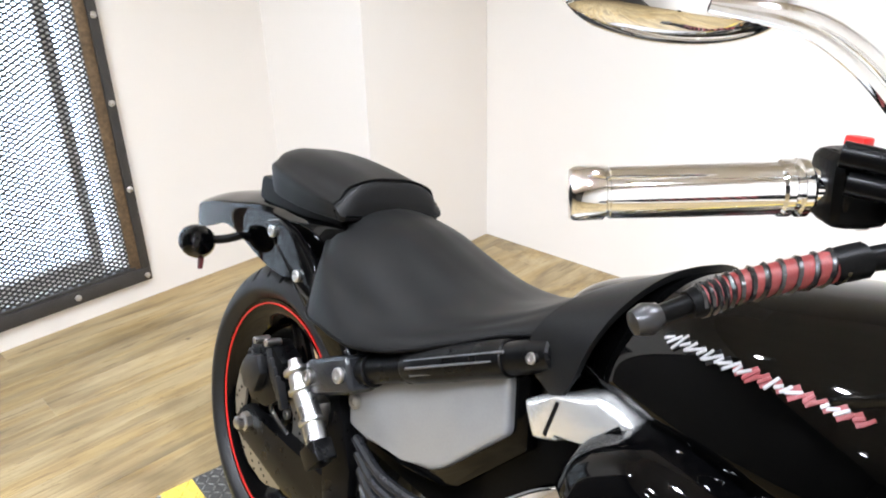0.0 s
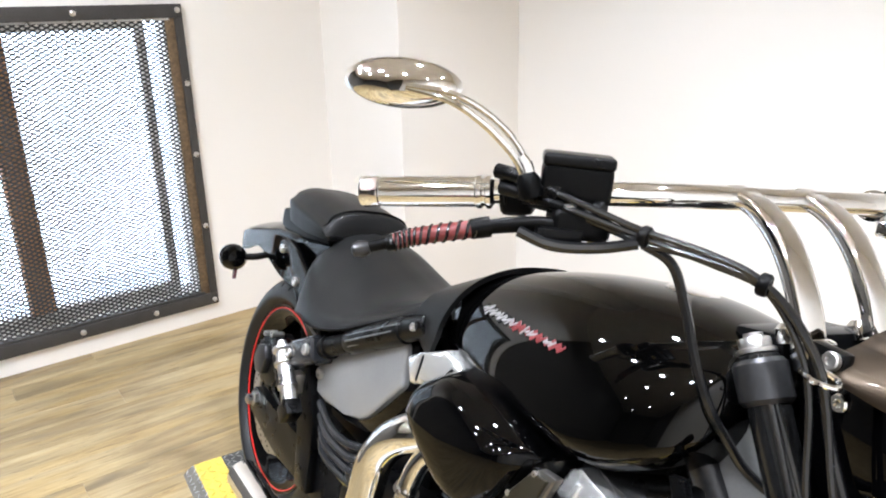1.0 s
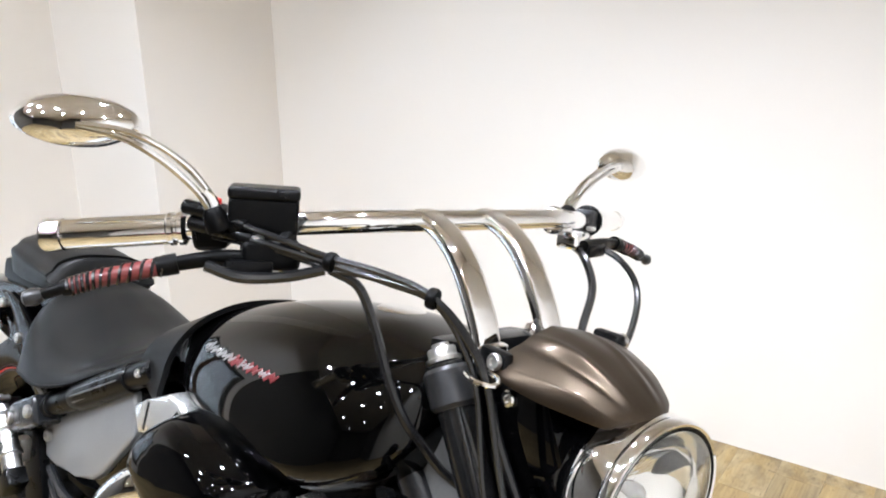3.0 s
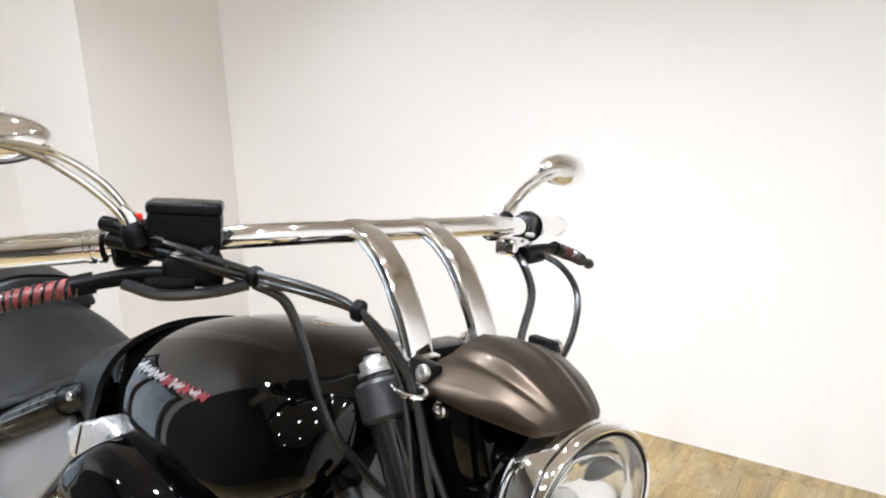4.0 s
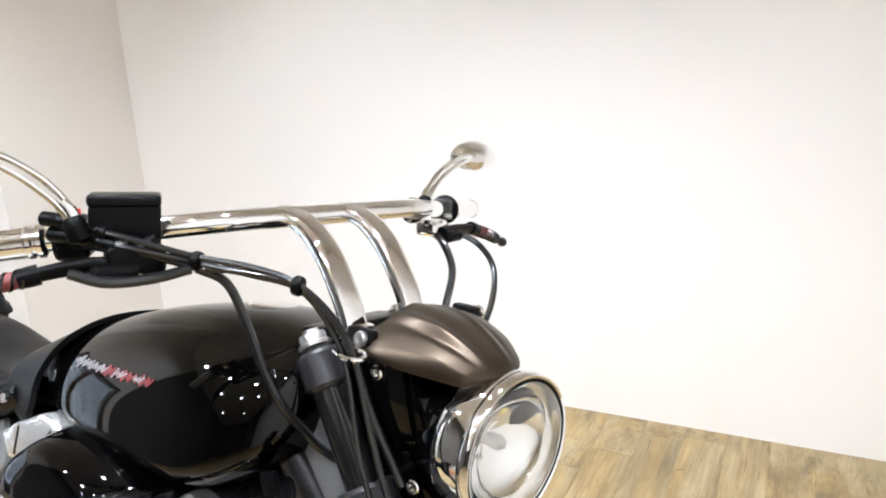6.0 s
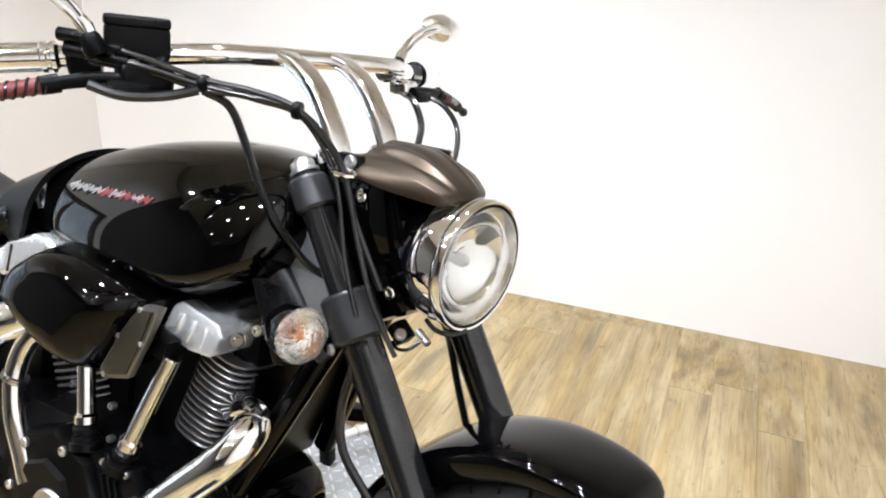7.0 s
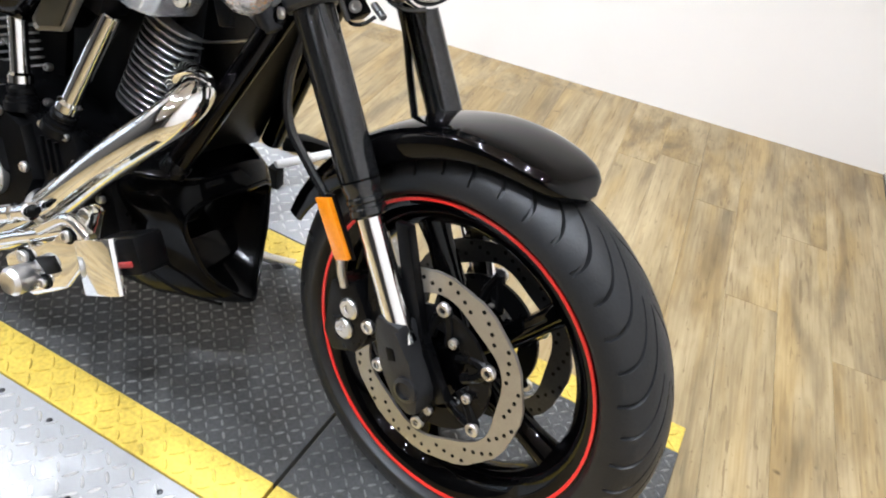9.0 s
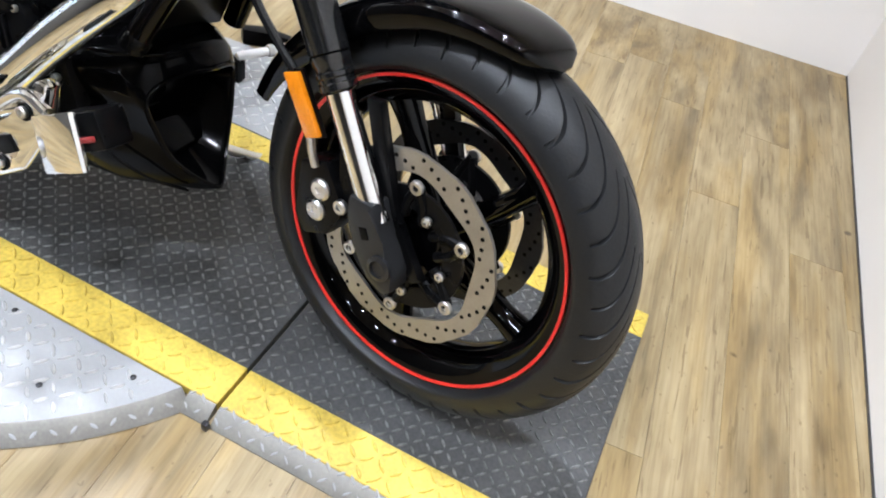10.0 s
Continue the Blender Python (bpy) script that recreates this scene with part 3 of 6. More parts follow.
for sign, cut in ((-1, SY0 - 0.003 - TT.y), (1, SY1 + 0.003 - TT.y)):
    part("deck", segment(cut, sign, -0.001, 0.004, TR), PLATE_ALU, table, "aluminium tread plate")
    bm = bmesh.new()
    keep = lambda x, y: math.hypot(x, y) < TR - 0.012 and (y < cut - 0.008 if sign < 0 else y > cut + 0.008)
    lugs(bm, lug_grid(-TR, TR, -TR, TR, 0.0255, keep, 0.1), (0.030, 0.0075, 0.0022), -0.0014)
    tagged(part("deck_pattern", bm, LUG_ALU, table), kind="stuff")
    a = math.acos(min(1, abs(cut) / TR))
    mid = -math.pi / 2 if sign < 0 else math.pi / 2
    rim = [(TR * math.cos(mid - a + 2 * a * k / 40), TR * math.sin(mid - a + 2 * a * k / 40), -0.016) for k in range(41)]
    bm = bmesh.new()
    outer = [[bm.verts.new((x * s, y * s, z)) for x, y, _ in rim] for s, z in ((1.0, -0.0015), (1.006, -0.0030), (1.052, -0.0228), (1.050, -0.0248))]
    for ra, rb in zip(outer, outer[1:]):
        for i in range(40):
            bm.faces.new((ra[i], ra[i + 1], rb[i + 1], rb[i]))
    rim_part = part("deck_rim", bm, SKIRT_ALU, table, "scuffed bent-down rim with floor reflection in its colour")
    bm = bmesh.new()
    for k in range(1, 46):
        b = mid - a + 2 * a * k / 46
        one = bmesh.new()
        lugs(one, [(0, 0, radians(45 if k % 2 else -45))], (0.019, 0.0050, 0.0016))
        bmesh.ops.transform(one, matrix=Matrix.Rotation(b, 4, "Z") @ Matrix.Translation((TR * 1.029, 0, -0.0130)) @ Matrix.Rotation(radians(36), 4, "Y"), verts=one.verts)
        merge(bm, one)
    tagged(part("rim_pattern", bm, PLATE_ALU, rim_part), kind="stuff")
for x, y in ((-0.345, -0.277), (-0.588, -0.275), (-0.70, -0.275), (-0.45, -0.36)):
    part("rivet", lathe([(0.005, 0), (0.005, 0.0015), (0.003, 0.003), (0.0005, 0.0035)], pose(x - TT.x, y - TT.y, -0.001), 10), DARK_METAL, table)

# dark gap along the foot of the east wall
gap_from, gap_to = Vector((1.09, -3.6, 0)), Vector((0.732, 1.855, 0))
gap_mid = (gap_from + gap_to) / 2 - Vector((0.0015, 0, 0))
gap = part("trim_east", rbox((gap_to - gap_from).length, 0.004, 0.006, 0.001, Matrix.Translation((gap_mid.x, gap_mid.y, FLOOR_Z + 0.002)) @ Matrix.Rotation(math.atan2(gap_to.y - gap_from.y, gap_to.x - gap_from.x), 4, "Z"), 1), FRAME_STEEL)
tagged(gap, "thin dark caulk line along the foot of the wall", "trim", kind="structure")


# ---- the motorcycle: upright coordinates, x ahead, y to its left, wheel centres at z 0.31 ----
LEAN, STEER, RAKE = 15.0, 13.5, 29.0
bike = thing("motorcycle", "black cruiser motorcycle with red wheel stripes on its side stand", "motorcycle",
             Matrix.Translation((0, 0, 0.309)) @ Matrix.Rotation(radians(-LEAN), 4, "X") @ Matrix.Translation((0, 0, -0.31)))
AXIS = Vector((-math.sin(radians(RAKE)), 0, math.cos(radians(RAKE))))
OFFSET = 0.038 * Vector((math.cos(radians(RAKE)), 0, math.sin(radians(RAKE))))
AXLE = Vector((0, 0, 0.31))
TURN = Matrix.Rotation(radians(-STEER), 4, AXIS)
PIVOT = AXLE - TURN @ OFFSET
STEERED = Matrix.Translation(PIVOT) @ TURN @ Matrix.Translation(-(AXLE - OFFSET))


def spart(name, bm, mat, parent=bike, label="", sharp=35):
    """A part that turns with the handlebar."""
    bmesh.ops.transform(bm, matrix=STEERED, verts=bm.verts)
    return part(name, bm, mat, parent, label, sharp)


def tyre_mesh(centre, radius, width, rim_r, count, n_across=56):
    """A tyre; its mesh lines follow the curved rain grooves that are cut into the tread."""
    half = width / 2
    # phases of one tread block: a long groove at 0.5 and a short one at 0.0
    phases = [(-0.034, 0), (-0.026, 2), (0.026, 2), (0.034, 0), (0.12, 0), (0.22, 0), (0.32, 0), (0.42, 0), (0.460, 0), (0.470, 1), (0.5, 1), (0.530, 1), (0.540, 0), (0.6, 0), (0.7, 0), (0.8, 0), (0.9, 0)]
    bm = bmesh.new()
    rows = []
    for c in range(count):
        for ph, cut in phases:
            row = []
            for j in range(n_across):
                f = -1 + 2 * j / (n_across - 1)
                th = f * radians(128)
                y = half * math.sin(th) if abs(th) < math.pi / 2 else math.copysign(half * (1 - 0.32 * ((abs(th) - math.pi / 2) / radians(38)) ** 1.5), th)
                r = radius - 0.062 * (1 - math.cos(min(abs(th), math.pi / 2)))
                if abs(th) >= math.pi / 2:
                    r = radius - 0.062 - (radius - 0.062 - rim_r) * ((abs(th) - math.pi / 2) / radians(38))
                g = abs(y) / half if abs(th) < math.pi / 2 else 1.0
                a = (c + ph + 1.25 * math.sin(min(g, 1.0) * 1.75) * (1 if abs(th) < math.pi / 2 else 1)) / count
                if cut == 1 and 0.06 < g < 0.93 and abs(th) < radians(74):
                    r -= 0.0085
                if cut == 2 and 0.26 < g < 0.92 and abs(th) < radians(70):
                    r -= 0.008
                row.append(bm.verts.new((centre[0] + r * math.sin(2 * math.pi * a), centre[1] + y, centre[2] + r * math.cos(2 * math.pi * a))))
            rows.append(row)
    n = len(rows)
    for i in range(n):
        a, b = rows[i], rows[(i + 1) % n]
        for j in range(n_across - 1):
            bm.faces.new((a[j], b[j], b[j + 1], a[j + 1]))
    return bm


def around_y(c, r, a, y=0.0):
    """A point on a wheel: angle from ahead, upwards."""
    return Vector((c[0] + r * math.cos(a), c[1] + y, c[2] + r * math.sin(a)))


def wheel(c, tyre_r, tyre_w, rim_r, rim_half, stripe_r, put, grooves, name):
    """Rim as the part; tyre, stripes, spokes and hub under it."""
    ym = Matrix.Translation(c) @ Matrix.Rotation(radians(90), 4, "X")
    prof = [(rim_r, rim_half), (rim_r + 0.006, rim_half + 0.002), (rim_r + 0.006, rim_half - 0.004), (rim_r - 0.006, rim_half - 0.010), (rim_r - 0.028, rim_half - 0.022), (rim_r - 0.03, 0),
            (rim_r - 0.028, -rim_half + 0.022), (rim_r - 0.006, -rim_half + 0.010), (rim_r + 0.006, -rim_half + 0.004), (rim_r + 0.006, -rim_half - 0.002), (rim_r, -rim_half),
            (rim_r - 0.012, -rim_half), (rim_r - 0.030, -rim_half + 0.012), (rim_r - 0.046, -rim_half + 0.03), (rim_r - 0.05, 0), (rim_r - 0.046, rim_half - 0.03), (rim_r - 0.030, rim_half - 0.012), (rim_r - 0.012, rim_half)]
    rings = [[ym @ Vector((r * math.cos(2 * math.pi * k / 96), r * math.sin(2 * math.pi * k / 96), h)) for k in range(96)] for r, h in prof]
    rim = put(name, rings_mesh(rings, loop=True), BLACK_PAINT, bike, "gloss black cast wheel with a thin red stripe")
    put("tyre", tyre_mesh(c, tyre_r, tyre_w, rim_r - 0.002, grooves), RUBBER, rim, "black tyre with curved rain grooves", 50)
    band = 0.0026 if rim_half < 0.06 else 0.0015
    for s in (1, -1):
        pts = [[ym @ Vector(((stripe_r + dr) * math.cos(2 * math.pi * k / 96), (stripe_r + dr) * math.sin(2 * math.pi * k / 96), s * h)) for k in range(96)]
               for dr, h in ((-band, rim_half - 0.002), (-band * 0.85, rim_half + 0.0018), (band * 0.85, rim_half + 0.0026), (band, rim_half - 0.001))]
        put("rim_stripe", rings_mesh(pts, loop=True), RED, rim, "thin red painted stripe")
    put("hub", lathe([(0.02, -0.062), (0.052, -0.060), (0.055, -0.045), (0.036, -0.03), (0.034, 0.03), (0.055, 0.045), (0.052, 0.060), (0.02, 0.062)], ym, 40), BLACK_PAINT, rim)
    for k in range(5):
        a = radians(72 * k - 25)
        pts = [around_y(c, 0.035, a - 0.25), around_y(c, 0.10, a - 0.05), around_y(c, 0.16, a), around_y(c, rim_r - 0.034, a + 0.03)]
        put("spoke", tube(pts, [0.026, 0.021, 0.019, 0.024], 12, 5, squash=0.7), BLACK_PAINT, rim)
    return rim


def brake_disc(c, y, outer, inner, put, parent, bolts=6, start=31, mat=None):
    """A drilled disc on a carrier, with dark plugs for its holes, and its bolts."""
    bm = bmesh.new()
    n = 96
    out = 1 if y > 0 else -1
    rings = []
    for k in range(n):
        a = 2 * math.pi * k / n
        ro = outer - 0.0018 * (1 if (k // 4) % 2 else 0)
        ri = inner + 0.004 * math.cos(6 * a - radians(6 * start))
        rings.append([around_y(c, ri, a, y - 0.0025), around_y(c, ro, a, y - 0.0025), around_y(c, ro, a, y + 0.0025), around_y(c, ri, a, y + 0.0025)])
    disc = put("brake_disc", rings_mesh(rings, loop=True, bm=bm), mat or STEEL, parent, "drilled steel brake disc with a worn brown tone" if mat is None else "blackened drilled brake disc")
    # Black plugs stand in for the shade inside the drilled holes.
    bm = bmesh.new()
    for k in range(60):
        a = 2 * math.pi * k / 60 + 0.02
        r = inner + 0.010 + (outer - inner - 0.017) * ((k % 4) / 3)
        lathe([(0.0032, -0.0030), (0.0032, 0.0030)], Matrix.Translation(around_y(c, r, a, y)) @ Matrix.Rotation(radians(90), 4, "X"), 8, bm)
    holes = put("drilling", bm, MATT, disc)
    tagged(holes, kind="stuff")
    web = [[around_y(c, r, 2 * math.pi * k / 72, y * 0.95 + dy) for k in range(72)] for r, dy in ((inner - 0.052, -0.003), (inner - 0.052, 0.003), (inner - 0.020, 0.003), (inner - 0.020, -0.003))]
    put("carrier_ring", rings_mesh(web, loop=True), SATIN, disc, "black disc carrier")
    for k in range(bolts):
        a = radians(start + 360 / bolts * k)
        for q in (-0.16, 0.16):
            put("carrier_arm", tube([around_y(c, 0.05, a + q * 2, y * 0.93), around_y(c, 0.075, a + q, y * 0.95), around_y(c, inner - 0.014, a, y)], 0.008, 8, 3), SATIN, disc)
    for k in range(bolts):
        a = radians(start + 360 / bolts * k)
        put("disc_bolt", bolt(around_y(c, inner - 0.014, a, y + out * 0.001), (0, out, 0), 0.0105, 0.008), ALU, disc)
    for k in range(5):
        a = radians(67 + 72 * k)
        put("hub_bolt", bolt(around_y(c, 0.068, a, y * 0.98 + out * 0.004), (0, out, 0), 0.0075, 0.008), ALU, disc)
    return disc


FC, RC = Vector((0, 0, 0.31)), Vector((-1.632, 0, 0.316))
front = wheel(FC, 0.3125, 0.122, 0.241, 0.048, 0.236, spart, 20, "front_wheel")
for y in (-0.072, 0.060):
    brake_disc(FC, y, 0.149, 0.115, spart, front, mat=DARK_METAL if y > 0 else None)
rear = wheel(RC, 0.318, 0.20, 0.229, 0.082, 0.226, part, 16, "rear_wheel")
brake_disc(RC, -0.098, 0.141, 0.10, part, rear)


# ---- front fork ----
def fork_point(z, y=-0.103):
    return Vector((-0.387 + (0.902 - z) * 0.635, y, z))


FD = (fork_point(0) - fork_point(1)).normalized()
for side in (-1, 1):
    y = 0.103 * side
    leg = spart("fork_leg", rod(fork_point(0.922 if side < 0 else 0.90, y), fork_point(0.752, y), 0.0215, 32), FORK_BLACK, bike, "dark anodised upper fork tube")
    spart("lower_tube", rod(fork_point(0.760, y), fork_point(0.537, y), 0.0270, 32), FORK_BLACK, leg)
    spart("fork_collar", lathe([(0.0268, 0), (0.0262, 0.010), (0.0242, 0.014), (0.0242, 0.020), (0.0258, 0.022), (0.0258, 0.027), (0.0242, 0.029), (0.0242, 0.034), (0.0258, 0.036), (0.0258, 0.044), (0.021, 0.048)], frame_at(fork_point(0.538, y), FD), 32), FORK_BLACK, leg, "dark ringed fork seal collar")
    spart("stanchion", rod(fork_point(0.535, y), fork_point(0.345, y), 0.0195, 24), CHROME, leg, "bright chrome stanchion")
    spart("fork_cap", lathe([(0.0205, 0), (0.0205, 0.004), (0.0165, 0.006), (0.0165, 0.014), (0.0155, 0.016), (0.010, 0.016), (0.010, 0.021), (0.003, 0.022)], frame_at(fork_point(0.922 if side < 0 else 0.90, y), -FD), 20), ALU, leg, "bright fork cap")
    foot = [(-0.078, 0.378), (-0.028, 0.385), (-0.006, 0.335), (0.026, 0.300), (0.028, 0.270), (0.008, 0.257), (-0.028, 0.265), (-0.060, 0.300), (-0.080, 0.345)]
    spine, run = Vector((-0.053, 0.381)), Vector((0.071, -0.119)).normalized()
    side_way = Vector((-run.y, run.x))
    foot = [tuple(spine + run * (Vector(q) - spine).dot(run) + side_way * 0.76 * (Vector(q) - spine).dot(side_way)) for q in foot]
    spart("fork_foot", slab(foot, 0.042, Matrix.Translation((0, 1.02 * y, 0)) @ Matrix.Rotation(radians(90), 4, "X"), 0.008), FOOT, leg, "satin black cast fork foot")
    # Dark plate on the flat foot, in place of a recess's shade.
    spart("recess_shade_plate", slab([(-0.046, 0.343), (-0.034, 0.347), (-0.026, 0.332), (-0.037, 0.326)], 0.004, Matrix.Translation((0, 1.02 * y + 0.0205 * side, 0)) @ Matrix.Rotation(radians(90), 4, "X"), 0.001), MATT, leg)
    spart("axle_nut", lathe([(0.019, 0), (0.019, 0.006), (0.013, 0.008), (0.013, 0.003), (0.002, 0.002)], frame_at((0, 1.02 * y + 0.019 * side, 0.30), (0, side, 0)), 20), DARK_METAL, leg)
    spart("fender_stay", slab([(-0.10, 0.50), (-0.075, 0.505), (-0.02, 0.36), (0.048, 0.285), (0.03, 0.27), (-0.04, 0.35)], 0.014, Matrix.Translation((0, 0.79 * y, 0)) @ Matrix.Rotation(radians(90), 4, "X"), 0.004), SATIN, leg)
for zc, rr, hh, nm, mt in ((0.897, 0.0275, 0.046, "upper_clamp", CLAMP), (0.752, 0.036, 0.066, "lower_clamp", CLAMP_DARK)):
    bm = bmesh.new()
    for y in (-0.103, 0.103):
        merge(bm, lathe([(rr - 0.004, -hh / 2), (rr, -hh / 2 + 0.005), (rr, hh / 2 - 0.005), (rr - 0.004, hh / 2)], frame_at(fork_point(zc, y), -FD), 32))
    merge(bm, rbox(0.05, 0.17, hh * 0.7, 0.008, Matrix.Translation(fork_point(zc, 0) + Vector((-0.014, 0, 0))) @ Matrix.Rotation(radians(-31), 4, "Y")))
    cl = spart(nm, bm, mt, bike, "cast triple clamp")
    if nm == "lower_clamp":
        for dz in (0.0, 0.02):
            spart("clamp_bolt", bolt(fork_point(0.715 + dz, -0.13) + Vector((-0.022, -0.006, 0)), (-0.4, -0.9, 0), 0.0075, 0.007), ALU, cl)


def fender(c, stations, put, mat, name, label, thick=0.004):
    """A mudguard: stations of (angle, radius at the middle, half width, drop at the sides)."""
    n = 17
    outer, inner = [], []
    steps = 46
    a0, a1 = stations[0][0], stations[-1][0]
    for i in range(steps + 1):
        a = a0 + (a1 - a0) * i / steps
        r, w, drop = catmull1(stations, a)
        ro, ri = [], []
        for k in range(n):
            f = -1 + 2 * k / (n - 1)
            q = abs(f)
            y = w * math.copysign(math.sin(min(1.0, q * 1.12) * math.pi / 2), f)
            dr = drop * (1 - math.sqrt(max(0, 1 - (q ** 2.2)))) if q < 1 else drop
            rr = r - dr
            ro.append(around_y(c, rr, radians(a), y))
            ri.append(around_y(c, rr - thick, radians(a), y * (1 - thick / max(w, 0.01))))
        outer.append(ro + ri[::-1])
    return put(name, rings_mesh(outer), mat, bike, label, 50)


fender(FC, [(69.6, 0.325, 0.012, 0.004), (70.6, 0.329, 0.030, 0.008), (72.6, 0.334, 0.046, 0.013), (76, 0.3375, 0.059, 0.019), (83, 0.3395, 0.068, 0.025), (97, 0.341, 0.074, 0.034), (115, 0.339, 0.078, 0.046), (135, 0.334, 0.078, 0.050), (152, 0.334, 0.074, 0.040), (163, 0.335, 0.068, 0.030)],
       spart, BLACK_PAINT, "front_fender", "gloss black front mudguard")

# calliper and reflector on the right leg
cal = spart("brake_caliper", slab([(-0.172, 0.378), (-0.128, 0.398), (-0.095, 0.352), (-0.088, 0.325), (-0.105, 0.285), (-0.15, 0.262), (-0.172, 0.29)], 0.05, Matrix.Translation((0, -0.088, 0)) @ Matrix.Rotation(radians(90), 4, "X"), 0.008), SATIN, bike, "black brake caliper")
for x, z in ((-0.128, 0.352), (-0.131, 0.316)):
    spart("piston_cap", lathe([(0.0165, 0), (0.0165, 0.004), (0.013, 0.007), (0.006, 0.007), (0.005, 0.005), (0.0005, 0.005)], frame_at((x, -0.112, z), (0, -1, 0)), 20), ALU, cal, "bright round piston cap")
spart("caliper_bolt", bolt((-0.088, -0.112, 0.346), (0, -1, 0), 0.011, 0.009), ALU, cal)
spart("caliper_bracket", slab([(-0.125, 0.455), (-0.105, 0.45), (-0.07, 0.36), (-0.06, 0.33), (-0.09, 0.32), (-0.105, 0.36)], 0.014, Matrix.Translation((0, -0.096, 0)) @ Matrix.Rotation(radians(90), 4, "X"), 0.003), SATIN, cal)
ref = slab([(-0.201, 0.500), (-0.178, 0.510), (-0.128, 0.440), (-0.150, 0.428)], 0.008, Matrix.Translation((0, -0.131, 0)) @ Matrix.Rotation(radians(90), 4, "X"), 0.002)
rf = spart("side_reflector", ref, AMBER, bike, "orange side reflector on the fork")
spart("backplate", slab([(-0.204, 0.503), (-0.176, 0.514), (-0.123, 0.440), (-0.152, 0.424)], 0.005, Matrix.Translation((0, -0.1245, 0)) @ Matrix.Rotation(radians(90), 4, "X"), 0.001), MATT, rf)
spart("hose_banjo", tube([(-0.155, -0.122, 0.44), (-0.148, -0.122, 0.41), (-0.14, -0.118, 0.385)], 0.006, 10), ALU, cal)


# ---- headlamp and its cowl ----
LC = Vector((-0.175, -0.003, 0.836))
LAX = Vector((0.985, 0.0, -0.05)).normalized()
lm = frame_at(LC, LAX, (0, 1, 0))
lamp = spart("headlamp", lathe([(0.0815, -0.047), (0.0850, -0.0455), (0.0866, -0.041), (0.0874, -0.026), (0.0876, -0.010), (0.0870, -0.004), (0.080, -0.004), (0.079, -0.05), (0.06, -0.085), (0.01, -0.095)], lm, 72, cap=False), CHROME, bike, "round chrome headlamp shell")
spart("shell_back", lathe([(0.0815, -0.0465), (0.079, -0.070), (0.070, -0.100), (0.045, -0.122), (0.001, -0.128)], lm, 48, cap=False), BLACK_PAINT, lamp, "gloss black rear of the shell")
spart("trim_ring", lathe([(0.0868, -0.008), (0.0884, -0.006), (0.0893, -0.001), (0.0886, 0.005), (0.0862, 0.008), (0.0835, 0.007), (0.082, 0.002), (0.082, -0.004)], lm, 72, cap=False), CHROME, lamp, "polished trim ring")
spart("gasket", lathe([(0.0830, 0.0050), (0.0815, 0.0060), (0.0795, 0.0050), (0.0815, 0.0030)], lm, 56, cap=False), MATT, lamp)
spart("inner_ring", lathe([(0.0805, 0.003), (0.0785, -0.004), (0.0735, -0.009), (0.0690, -0.010), (0.0675, -0.007), (0.0655, -0.009)], lm, 64, cap=False), SATIN_SILVER, lamp, "bright stepped ring inside the lens")
rnd = random.Random(8)
bowl = [(0.0660, -0.008), (0.0640, -0.013), (0.060, -0.019), (0.053, -0.0265), (0.043, -0.034), (0.032, -0.040), (0.018, -0.0445), (0.002, -0.046)]
rings = [[lm @ Vector(((r + rnd.uniform(-0.0006, 0.0006)) * math.cos(2 * math.pi * k / 40), (r + rnd.uniform(-0.0006, 0.0006)) * math.sin(2 * math.pi * k / 40), h + rnd.uniform(-0.0006, 0.0006))) for k in range(40)] for r, h in bowl]
spart("reflector_bowl", rings_mesh(rings, cap=False), BOWL, lamp, "faceted mirror reflector bowl", 60)
spart("bulb", lathe([(0.008, -0.045), (0.008, -0.036), (0.009, -0.033), (0.009, -0.022), (0.005, -0.016), (0.001, -0.014)], lm, 20), ALU, lamp)
lens = spart("lens", lathe([(0.079, 0.004), (0.079, 0.007), (0.055, 0.014), (0.03, 0.0175), (0.0005, 0.019), (0.0005, 0.017), (0.03, 0.0155), (0.055, 0.012), (0.077, 0.005)], lm, 48, cap=False), GLASS, lamp, "clear domed lens")
lens.visible_shadow = False
spart("lamp_bucket", tube([(-0.36, 0, 0.845), (-0.33, 0, 0.845), (-0.300, 0, 0.845)], [0.062, 0.070, 0.066], 24, 4), BLACK_PAINT, lamp, "gloss black headlamp bucket")
